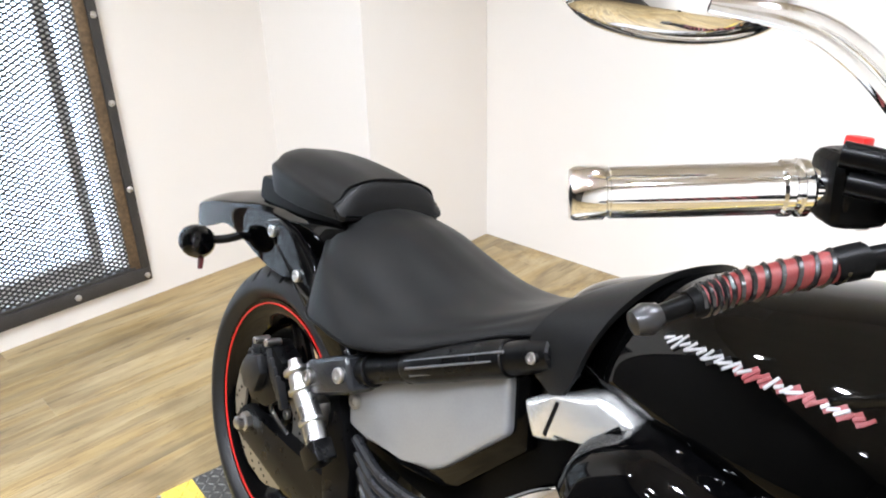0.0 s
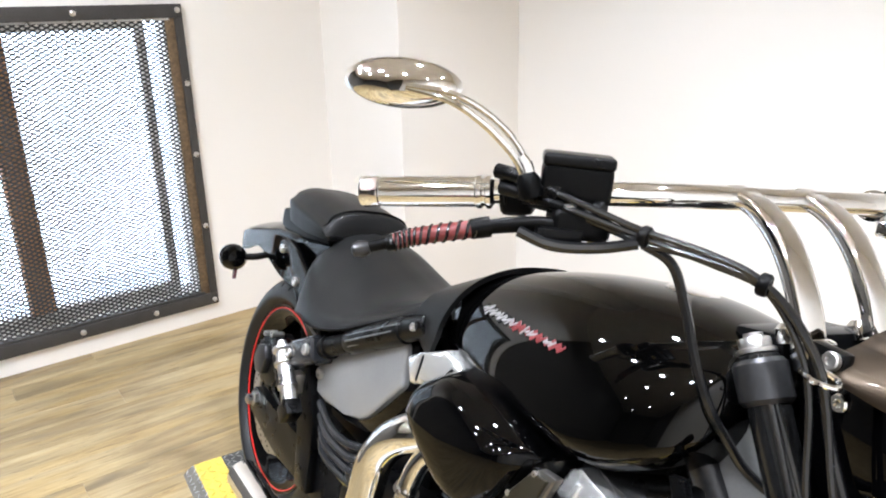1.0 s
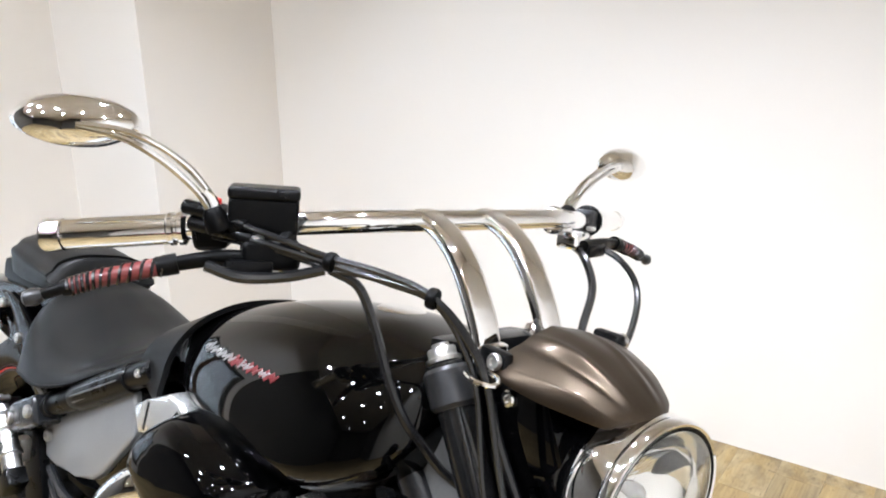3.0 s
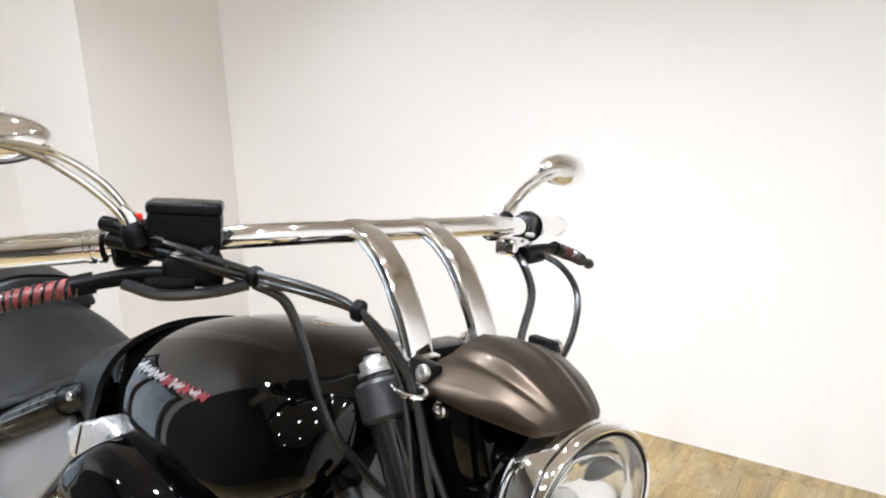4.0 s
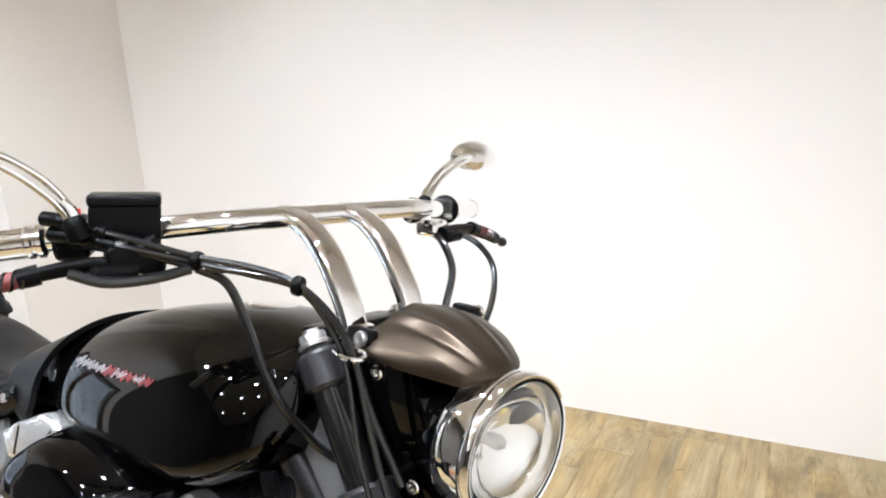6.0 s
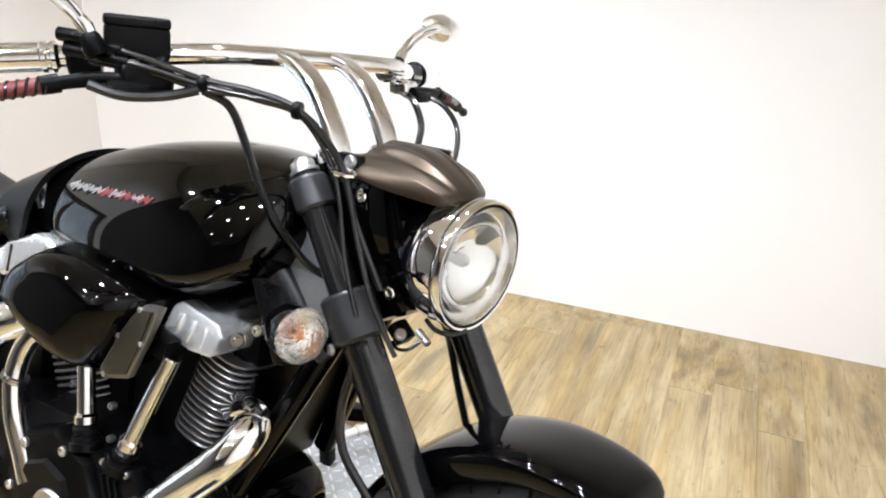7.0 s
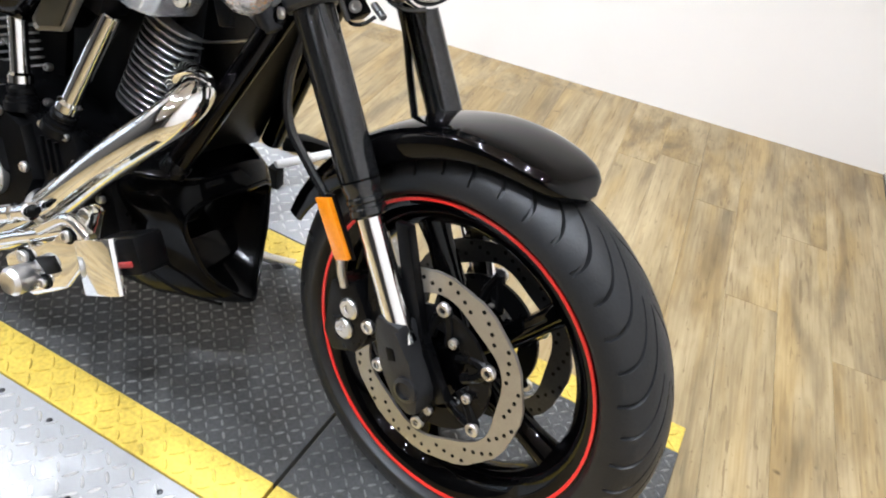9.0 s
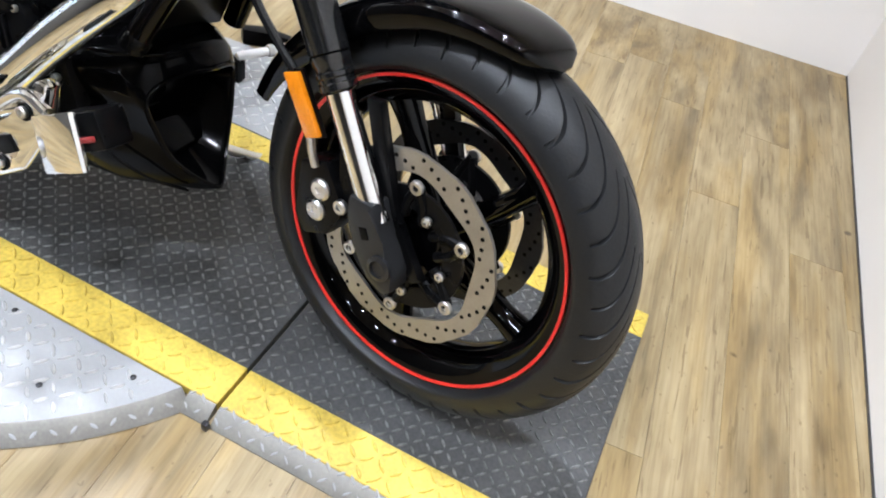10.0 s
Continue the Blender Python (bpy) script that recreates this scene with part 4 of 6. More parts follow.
# stations from the rear to the nose: half width at the foot, crown, shoulder ridge and foot heights
cowl = [(0.0, 0.098, 0.976, 0.953, 0.940), (0.2, 0.095, 0.976, 0.951, 0.935), (0.45, 0.083, 0.969, 0.947, 0.927), (0.7, 0.067, 0.953, 0.942, 0.921), (0.88, 0.055, 0.939, 0.932, 0.917), (0.97, 0.047, 0.929, 0.926, 0.915), (1.0, 0.041, 0.923, 0.921, 0.915)]
rings = []
for i in range(33):
    t = i / 32
    w, top, ridge, foot = catmull1(cowl, t)
    ring = []
    for k in range(81):
        f = -1 + 2 * k / 80
        q = abs(f)
        # crown with two fore-and-aft creases, a shoulder ridge and a steep flank
        if q < 0.80:
            u = q / 0.80
            z = top + (ridge - top) * u ** (1.25 + 0.9 * t)
            z += (0.0030 * math.exp(-((q - 0.30) / 0.075) ** 2) - 0.0026 * math.exp(-((q - 0.46) / 0.07) ** 2)) * math.sin(math.pi * min(1, 0.12 + t * 0.9))
            y = w * 0.90 * u
        else:
            u = (q - 0.80) / 0.20
            z = ridge + (foot - ridge) * u ** 1.15
            y = w * (0.90 + 0.10 * math.sin(u * math.pi / 2))
        bow = 0.014 * (1 - q * q) * t - 0.012 * (1 - q) ** 1.5 * (1 - t) ** 2
        ring.append(Vector((-0.314 + 0.118 * t + bow, math.copysign(y, f) - 0.016, z)))
    low = [Vector((v.x - 0.003, (v.y + 0.016) * 0.95 - 0.016, max(v.z - 0.006, foot + 0.001))) for v in ring[::-1]]
    rings.append(ring + low)
vis = spart("headlamp_cowl", rings_mesh(rings), VISOR, bike, "bronze-grey metallic headlamp cowl with sculpted ridges", 60)
for y, side in ((-0.110, -1), (0.078, 1)):
    spart("cowl_bolt", bolt((-0.306, y, 0.953), (0, side, 0.2), 0.009, 0.007), ALU, vis)
    spart("cowl_tab", rbox(0.040, 0.014, 0.034, 0.005, Matrix.Translation((-0.316, y - side * 0.008, 0.946))), SATIN, vis)
spart("cowl_side", rbox(0.085, 0.165, 0.115, 0.02, Matrix.Translation((-0.283, 0, 0.880)) @ Matrix.Rotation(radians(-28), 4, "Y")), BLACK_PAINT, bike, "gloss black headlamp mount")
spart("headlamp_bracket", rbox(0.09, 0.15, 0.20, 0.02, Matrix.Translation((-0.310, 0, 0.835)) @ Matrix.Rotation(radians(-28), 4, "Y")), BLACK_PAINT, bike, "gloss black headlamp bracket")
spart("mount_bolt", bolt((-0.311, -0.078, 0.908), (0, -1, 0), 0.0095, 0.009), CHROME, bike, "chrome domed bolt")
spart("bracket_bolt", bolt((-0.252, -0.078, 0.792), (0.2, -1, 0), 0.0085, 0.007), CHROME, bike, "chrome bracket bolt")
split = spart("brake_splitter", rbox(0.030, 0.026, 0.020, 0.005, Matrix.Translation((-0.252, -0.050, 0.730)) @ Matrix.Rotation(radians(40), 4, "Y"), 2), SATIN, bike, "black brake hose splitter under the headlamp")
spart("banjo_bolt", bolt((-0.240, -0.064, 0.735), (0.5, -1, 0.1), 0.008, 0.008), ALU, split)
spart("bleed_screw", rod((-0.222, -0.052, 0.742), (-0.198, -0.058, 0.733), 0.0050, 12), ALU, split, "bright adjuster screw")
spart("splitter_wire", tube([(-0.262, -0.055, 0.714), (-0.245, -0.062, 0.711), (-0.228, -0.060, 0.716), (-0.218, -0.050, 0.728)], 0.0026, 8, 4), CABLE, split)
spart("lamp_wire", tube([(-0.215, -0.045, 0.758), (-0.196, -0.050, 0.752), (-0.178, -0.040, 0.748), (-0.170, -0.015, 0.750)], 0.0034, 8, 4), CABLE, lamp)


# ---- handlebar ----
def bar_side(s):
    ends = [(-0.548, s * 0.24, 1.056), (-0.595, s * 0.31, 1.0465), (-0.678, s * 0.450, 1.0265)] if s < 0 else [(-0.545, s * 0.24, 1.056), (-0.586, s * 0.31, 1.0475), (-0.648, s * 0.455, 1.036)]
    return [(-0.497, 0.0, 1.066), (-0.498, s * 0.10, 1.066), (-0.510, s * 0.17, 1.064)] + ends


bar_pts = bar_side(-1)[::-1] + bar_side(1)[1:]
hb = spart("handlebar", tube(bar_pts, 0.0135, 16, 8), CHROME, bike, "polished chrome drag handlebar")
for s in (-1, 1):
    a, b = (Vector((-0.605, s * 0.328, 1.0440)), Vector((-0.684, s * 0.458, 1.0250))) if s < 0 else (Vector((-0.593, s * 0.327, 1.046)), Vector((-0.653, s * 0.462, 1.035)))
    d = (b - a).normalized()
    L = (b - a).length
    prof = [(0.014, -0.004), (0.0195, 0), (0.0195, 0.005), (0.0165, 0.007), (0.0165, 0.009), (0.0192, 0.011), (0.0192, 0.016), (0.0175, 0.018), (0.0178, L * 0.5), (0.0175, L - 0.026), (0.0165, L - 0.025), (0.0165, L - 0.0235), (0.0182, L - 0.022), (0.0185, L - 0.003), (0.0165, L), (0.004, L + 0.001)]
    spart("grip", lathe(prof, frame_at(a, d), 28), CHROME, hb, "chrome ribbed handgrip")
    sw = spart("switch_housing", rbox(*((0.040, 0.046, 0.050, 0.012) if s < 0 else (0.034, 0.036, 0.036, 0.010)), frame_at(a - d * 0.030, d, (0, 0, 1)) @ Matrix.Rotation(radians(90), 4, "Y"), 3), MATT if s < 0 else DARK_METAL, hb, "black switch and throttle housing" if s < 0 else "bare metal switch housing")
    spart("housing_seam", lathe([(0.0235, -0.002), (0.0255, -0.001), (0.0255, 0.001), (0.0235, 0.002)], frame_at(a - d * 0.018, d), 20), SATIN, sw)
    spart("housing_screw", bolt(a - d * 0.03 + Vector((0.014, 0, -0.022)), (0.3, 0, -1), 0.004, 0.004), ALU, sw)
    if s < 0:
        spart("switch_button", rbox(0.014, 0.012, 0.008, 0.002, Matrix.Translation(a - d * 0.034 + Vector((-0.006, 0, 0.028)))), RED, sw, "red rocker switch")
    # lever with a red sleeve
    o = 0.0 if s < 0 else -0.048
    if s < 0:
        lv = [Vector(q) for q in ((-0.510, -0.265, 1.022), (-0.524, -0.315, 1.025), (-0.542, -0.366, 1.016), (-0.560, -0.425, 1.002), (-0.572, -0.484, 0.984))]
    else:
        lv = [Vector(q) for q in ((-0.505, 0.217, 1.022), (-0.515, 0.267, 1.0232), (-0.525, 0.317, 1.0194), (-0.536, 0.372, 1.004), (-0.553, 0.432, 0.984))]
    lev = spart("lever", tube(lv, [0.0115, 0.0105, 0.0088, 0.0078, 0.0066], 14, 6, squash=0.8), MATT, hb, "black lever with a red woven sleeve")
    spart("lever_ball", lathe([(0.002, -0.010), (0.007, -0.008), (0.0095, 0), (0.007, 0.008), (0.002, 0.010)], frame_at(lv[-1], Vector(lv[-1]) - Vector(lv[-2])), 16), DARK_METAL, lev)
    path = smooth_path([lv[2].lerp(lv[3], 0.06), lv[3], lv[3].lerp(lv[4], 0.50)], 10)
    spart("sleeve", tube(path, [0.0096, 0.0092, 0.0086], 14, 2), RED_RUBBER, lev, "dull red woven sleeve")
    for wound in (1,):
        for ph in range(2):
            wind = []
            for k in range(64):
                t = k / 63 * (len(path) - 1)
                i = min(int(t), len(path) - 2)
                q, dd = path[i].lerp(path[i + 1], t - i), (path[i + 1] - path[i]).normalized()
                u = dd.cross(Vector((0, 0, 1))).normalized()
                w = u.cross(dd)
                an = wound * k / 63 * 2 * math.pi * 6 + ph * math.pi
                wind.append(q + (0.0096 - 0.0010 * k / 63) * (math.cos(an) * u + math.sin(an) * w))
            spart("sleeve_braid", tube(wind, 0.0019, 5, 1), CABLE, lev)
    for q0, q1 in ((path[0] + (path[0] - path[2]) * 1.2, path[1]), (path[-2], path[-1] + (path[-1] - path[-3]) * 0.9)):
        spart("sleeve_end", tube([q0, q0.lerp(q1, 0.5), q1], [0.0112, 0.0112, 0.0104] if q0 is not path[-2] else [0.0092, 0.0088, 0.0080], 12, 2), MATT, lev)
    spart("lever_perch", rbox(*((0.055, 0.062, 0.034, 0.010) if s < 0 else (0.036, 0.050, 0.024, 0.009)), Matrix.Translation((-0.522, s * 0.262 + o, 1.030)) @ Matrix.Rotation(radians(s * 18), 4, "Z"), 3), MATT if s < 0 else CHROME, lev)
    spart("perch_clamp", lathe([(0.0145, -0.016), (0.021, -0.014), (0.021, 0.014), (0.0145, 0.016)], frame_at((-0.553, s * 0.255 + o, 1.055), (-0.4, s * 0.9, -0.05)), 20), MATT if s < 0 else CHROME, lev)
    spart("pivot_screw", bolt((-0.508, s * 0.283 + o, 1.046), (0, 0, 1), 0.007, 0.005), ALU, lev)
    spart("lever_blade", rbox(0.016, 0.05, 0.020, 0.004, Matrix.Translation((-0.507, s * 0.292 + o, 1.016)) @ Matrix.Rotation(radians(s * 14), 4, "Z")), SATIN, lev)
    # mirror
    if s < 0:
        ms = [Vector(q) for q in ((-0.535, -0.316, 1.060), (-0.541, -0.324, 1.084), (-0.552, -0.344, 1.110), (-0.564, -0.372, 1.132), (-0.580, -0.401, 1.146), (-0.612, -0.437, 1.151))]
    else:
        ms = [Vector(q) for q in ((-0.535, 0.205, 1.060), (-0.540, 0.223, 1.084), (-0.548, 0.258, 1.110), (-0.558, 0.304, 1.128), (-0.572, 0.350, 1.136), (-0.596, 0.400, 1.137))]
    stem = spart("mirror_stem", tube([ms[0].lerp(ms[1], 0.45), ms[1], ms[1].lerp(ms[2], 0.3)], [0.009, 0.0098, 0.0085], 14, 6, squash=0.6), CHROME, hb, "slotted chrome mirror stem")
    spart("stem_boot", lathe([(0.013, -0.016), (0.014, -0.010), (0.012, 0.004), (0.009, 0.010)], frame_at(ms[0].lerp(ms[1], 0.3), ms[1] - ms[0]), 16), MATT, stem)
    line = smooth_path(ms, 6)
    gap = [0.001, 0.004, 0.0058, 0.0052, 0.0035, 0.001]
    for e in (-1, 1):
        pts = []
        for i, q in enumerate(line[4:]):
            f_ = (i + 4) / (len(line) - 1) * 5
            j = min(int(f_), 4)
            g = gap[j] * (1 - f_ + j) + gap[j + 1] * (f_ - j)
            dd = (line[min(i + 5, len(line) - 1)] - line[i + 3]).normalized()
            nrm = Vector((0, -dd.z, dd.y)).normalized()
            pts.append(q + e * g * nrm)
        spart("stem_rail", tube(pts, 0.0040, 10, 1), CHROME, stem)
    mm = Matrix.Translation((-0.637, s * 0.438, 1.152) if s < 0 else (-0.605, 0.412, 1.136)) @ Matrix.Rotation(radians(-38 if s < 0 else 8), 4, "Z") @ Matrix.Rotation(radians(106), 4, "Y") @ Matrix.Diagonal((0.45, 1.13 if s < 0 else 1.0, 1.0, 1))
    spart("mirror_shell", lathe([(0.058, -0.018), (0.0605, -0.014), (0.0605, -0.008), (0.056, 0.004), (0.044, 0.014), (0.026, 0.020), (0.001, 0.022)], mm, 40, cap=False), CHROME, stem, "oval chrome mirror shell")
    spart("mirror_glass", lathe([(0.0585, -0.0165), (0.0005, -0.0165)], mm, 40, cap=False), MIRROR, stem)
res = spart("brake_reservoir", rbox(0.044, 0.074, 0.040, 0.008, Matrix.Translation((-0.527, -0.268, 1.071)) @ Matrix.Rotation(radians(-26), 4, "Z"), 3), MATT, bike, "black brake fluid reservoir")
spart("reservoir_lid", rbox(0.0455, 0.0755, 0.014, 0.0060, Matrix.Translation((-0.527, -0.268, 1.0945)) @ Matrix.Rotation(radians(-26), 4, "Z"), 4), SATIN, res, "satin black lid")
spart("brass_fitting", lathe([(0.007, 0), (0.008, 0.004), (0.005, 0.012), (0.001, 0.014)], frame_at((-0.512, -0.250, 1.020), (0.5, 0, -1)), 10), GOLD, res)
def flat_bar(pts, wide, thick, bev=0.35):
    """A bar of rounded rectangular section along a curve in the xz plane."""
    path = smooth_path(pts, 8)
    rings = []
    for i, p in enumerate(path):
        d = (path[min(i + 1, len(path) - 1)] - path[max(i - 1, 0)]).normalized()
        side = Vector((0, 1, 0))
        up = side.cross(d).normalized()
        ring = []
        for k in range(24):
            a = 2 * math.pi * k / 24
            c, sn = math.cos(a), math.sin(a)
            ring.append(p + up * wide / 2 * math.copysign(abs(c) ** bev, c) + side * thick / 2 * math.copysign(abs(sn) ** bev, sn))
        rings.append(ring)
    return rings_mesh(rings)


for y in (-0.072, 0.026):
    pts = [(-0.507, y, 1.071), (-0.462, y, 1.059), (-0.424, y, 1.034), (-0.396, y + 0.001, 0.998), (-0.377, y + 0.003, 0.962), (-0.362, y + 0.004, 0.918)]
    rs = spart("riser", flat_bar(pts, 0.019, 0.034, 0.45), CHROME, bike, "curved chrome handlebar riser", 50)
    spart("riser_foot", lathe([(0.020, 0), (0.022, 0.004), (0.022, 0.018), (0.016, 0.022)], frame_at(Vector(pts[-1]) - Vector((0, 0, -0.010)), (-0.3, 0, 1)), 24), CHROME, rs)
    spart("riser_dome", lathe([(0.0165, -0.010), (0.0175, -0.004), (0.0165, 0.005), (0.011, 0.011), (0.001, 0.013)], frame_at((-0.392, y + 0.002, 0.946), (-0.35, 0, 0.93)), 24), CHROME, rs, "polished domed clamp cap")
spart("handlebar_mount", rbox(0.070, 0.130, 0.028, 0.008, Matrix.Translation((-0.420, -0.02, 0.926)) @ Matrix.Rotation(radians(-10), 4, "Y"), 2), SATIN, bike, "satin black handlebar mount")


# ---- cables ----
def cable(pts, r, label="black control cable", mat=CABLE):
    return spart("cable", tube(pts, r, 8, 7), mat, bike, label)


cable([(-0.580, -0.335, 1.072), (-0.545, -0.318, 1.068), (-0.50, -0.282, 1.056), (-0.456, -0.226, 1.036), (-0.40, -0.19, 1.028), (-0.352, -0.164, 1.014), (-0.312, -0.144, 0.975), (-0.288, -0.135, 0.935), (-0.262, -0.133, 0.86), (-0.235, -0.133, 0.80), (-0.205, -0.130, 0.755), (-0.195, -0.125, 0.735)], 0.0036)
cable([(-0.575, -0.330, 1.055), (-0.54, -0.312, 1.052), (-0.495, -0.276, 1.044), (-0.456, -0.222, 1.028), (-0.40, -0.186, 1.018), (-0.354, -0.158, 1.006), (-0.322, -0.140, 0.965), (-0.302, -0.134, 0.92), (-0.285, -0.130, 0.83), (-0.26, -0.12, 0.74)], 0.0036)
cable([(-0.55, -0.315, 1.045), (-0.50, -0.268, 1.038), (-0.455, -0.218, 1.022), (-0.42, -0.197, 1.022), (-0.352, -0.160, 1.010), (-0.305, -0.132, 0.955), (-0.28, -0.12, 0.88), (-0.25, -0.10, 0.80)], 0.0046)
cable([(-0.515, -0.335, 1.020), (-0.495, -0.305, 1.010), (-0.478, -0.262, 1.012), (-0.458, -0.228, 1.022)], 0.0062, "black brake hose")
cable([(-0.458, -0.222, 1.022), (-0.44, -0.196, 1.005), (-0.428, -0.180, 0.962), (-0.409, -0.170, 0.908), (-0.392, -0.158, 0.868), (-0.385, -0.135, 0.835), (-0.375, -0.108, 0.800), (-0.33, -0.08, 0.775)], 0.0054, "black brake hose")
cable([(-0.535, 0.225, 1.02), (-0.490, 0.205, 1.012), (-0.462, 0.200, 0.972), (-0.445, 0.17, 0.925), (-0.41, 0.12, 0.885)], 0.006)
cable([(-0.530, 0.26, 1.022), (-0.480, 0.275, 1.005), (-0.450, 0.285, 0.965), (-0.425, 0.25, 0.91), (-0.39, 0.16, 0.86)], 0.005)
cable([(-0.255, -0.118, 0.735), (-0.265, -0.125, 0.69), (-0.275, -0.13, 0.63), (-0.265, -0.13, 0.575), (-0.225, -0.125, 0.53), (-0.185, -0.122, 0.495), (-0.158, -0.12, 0.455)], 0.0062, "black front brake hose")
cable([(-0.285, 0.075, 0.72), (-0.274, 0.090, 0.677), (-0.252, 0.090, 0.619), (-0.232, 0.090, 0.570), (-0.219, 0.092, 0.537), (-0.19, 0.098, 0.47), (-0.15, 0.10, 0.40)], 0.006, "black front brake hose")
for pts in ([(-0.580, -0.335, 1.072), (-0.555, -0.322, 1.070), (-0.515, -0.293, 1.060)], [(-0.575, -0.330, 1.055), (-0.55, -0.316, 1.053), (-0.51, -0.287, 1.047)]):
    spart("cable_elbow", tube(pts, [0.0085, 0.008, 0.0068], 12, 5), SATIN, bike, "black throttle cable elbow")
for q in ((-0.456, -0.222, 1.030), (-0.353, -0.161, 1.011), (-0.50, -0.252, 1.047)):
    spart("cable_tie", lathe([(0.010, -0.005), (0.0112, -0.003), (0.0112, 0.003), (0.010, 0.005)], frame_at(q, (0.75, 0.45, -0.12)), 12), MATT, bike)
spart("cable_clip", tube([(-0.305, -0.150, 0.948), (-0.288, -0.152, 0.945), (-0.275, -0.140, 0.943), (-0.285, -0.125, 0.944), (-0.305, -0.128, 0.948)], 0.0028, 8, 5), CHROME, bike, "chrome cable guide")


# ---- tank ----
def superloft(stations, x0, x1, steps, n, expo=2.4, flat=1.0):
    """A closed body along x: stations of (x, half width, top, bottom, belly) with a rounded section."""
    rings = []
    for i in range(steps + 1):
        x = x0 + (x1 - x0) * i / steps
        w, top, bot, belly = catmull1(stations, x)
        ring = []
        for k in range(n):
            a = 2 * math.pi * k / n
            c, s = math.cos(a), math.sin(a)
            mid = bot + (top - bot) * belly
            yy = w * math.copysign(abs(c) ** (2 / expo), c)
            zz = mid + (top - mid if s > 0 else mid - bot) * math.copysign(abs(s) ** (2 / expo), s)
            ring.append(Vector((x, yy, zz)))
        rings.append(ring)
    return rings_mesh(rings)


TANK = [(-1.00, 0.060, 0.800, 0.735, 0.30), (-0.97, 0.092, 0.822, 0.728, 0.28), (-0.90, 0.126, 0.852, 0.722, 0.26), (-0.82, 0.150, 0.882, 0.716, 0.24), (-0.72, 0.169, 0.910, 0.708, 0.22), (-0.62, 0.178, 0.927, 0.700, 0.22),
        (-0.54, 0.176, 0.932, 0.705, 0.22), (-0.475, 0.160, 0.925, 0.735, 0.24), (-0.43, 0.128, 0.915, 0.775, 0.3), (-0.412, 0.085, 0.895, 0.81, 0.4)]
tank = part("fuel_tank", superloft(TANK, -1.00, -0.412, 60, 96, 2.35), TANK_BLACK, bike, "gloss black teardrop fuel tank", 60)
part("filler_cap", lathe([(0.036, 0), (0.036, 0.006), (0.031, 0.010), (0.024, 0.011), (0.001, 0.013)], frame_at((-0.575, 0.0, 0.9225), (0.02, 0, 1)), 36), CHROME, tank, "chrome flush filler cap")


def tank_point(x, a):
    w, top, bot, belly = catmull1(TANK, x)
    c, s = math.cos(a), math.sin(a)
    mid = bot + (top - bot) * belly
    y = w * math.copysign(abs(c) ** (2 / 2.35), c)
    z = mid + (top - mid if s > 0 else mid - bot) * math.copysign(abs(s) ** (2 / 2.35), s)
    return Vector((x, y, z))


# lettering band in red and silver, as plain slanted bars
def letter_band():
    spots = [(-0.806 + 0.0066 * k, 0.826 + 0.00040 * k) for k in range(30)]
    for k, (x, z) in enumerate(spots):
        w, top, bot, belly = catmull1(TANK, x)
        lo, hi = math.pi / 2, math.pi
        for _ in range(30):
            m = (lo + hi) / 2
            if tank_point(x, m).z > z:
                lo = m
            else:
                hi = m
        a = (lo + hi) / 2
        p = tank_point(x, a)
        nrm = (p - tank_point(x, a - 0.05)).cross(tank_point(x + 0.01, a) - p)
        nrm = nrm if nrm.y < 0 else -nrm
        up = (tank_point(x, a - 0.05) - p).normalized()
        h = 0.008 + 0.0035 * ((k * 7) % 3)
        if k % 2 == 0:
            part("emblem_shadow", rbox(h * 1.15 * (1.15 - 0.018 * k), 0.0120, 0.0008, 0.0003, frame_at(p + nrm.normalized() * 0.0003, nrm, Vector((1, 0, 0)) + up * 0.9), 1), EMBLEM_RED if k > 10 else MATT, tank)
        fm = frame_at(p + nrm.normalized() * 0.0012, nrm, Vector((1, 0, 0)) + up * 0.9)
        part("emblem_bar", rbox(h * 1.30 * (1.15 - 0.018 * k), 0.0034, 0.0012, 0.0005, fm @ Matrix.Rotation(radians(((k * 37) % 5 - 2) * 9), 4, "Z"), 1), (EMBLEM_RED if k > 12 and (k * 5) % 7 in (0, 3, 5) or k > 26 else EMBLEM_SILVER), tank, "red and silver emblem stroke" if k == 0 else "")


letter_band()

# seat: stations of (x, half width at the crease, top, crease height, half width at the foot, foot height)
def saddle(stations, steps, dish=2.6):
    rings = []
    x0, x1 = stations[0][0], stations[-1][0]
    for i in range(steps + 1):
        x = x0 + (x1 - x0) * i / steps
        wc, zt, zc, wb, zb = catmull1(stations, x)
        d = zt - zc
        half = [(0, 0, zt), (0, 0.45 * wc, zt - d * 0.45 ** dish), (0, 0.80 * wc, zt - d * 0.80 ** dish), (0, 0.95 * wc, zt - 0.90 * d), (0, wc + 0.006, zc - 0.006), (0, wc + 0.55 * (wb - wc) + 0.004, zc + 0.45 * (zb - zc)), (0, wb, zb + 0.006), (0, wb - 0.003, zb), (0, wb * 0.8, zb - 0.001), (0, 0, zb - 0.002)]
        prof = smooth_path(half, 4)
        ring = [Vector((x, -p.y, p.z)) for p in prof] + [Vector((x, p.y, p.z)) for p in prof[::-1][1:-1]]
        rings.append(ring)
    return rings_mesh(rings)


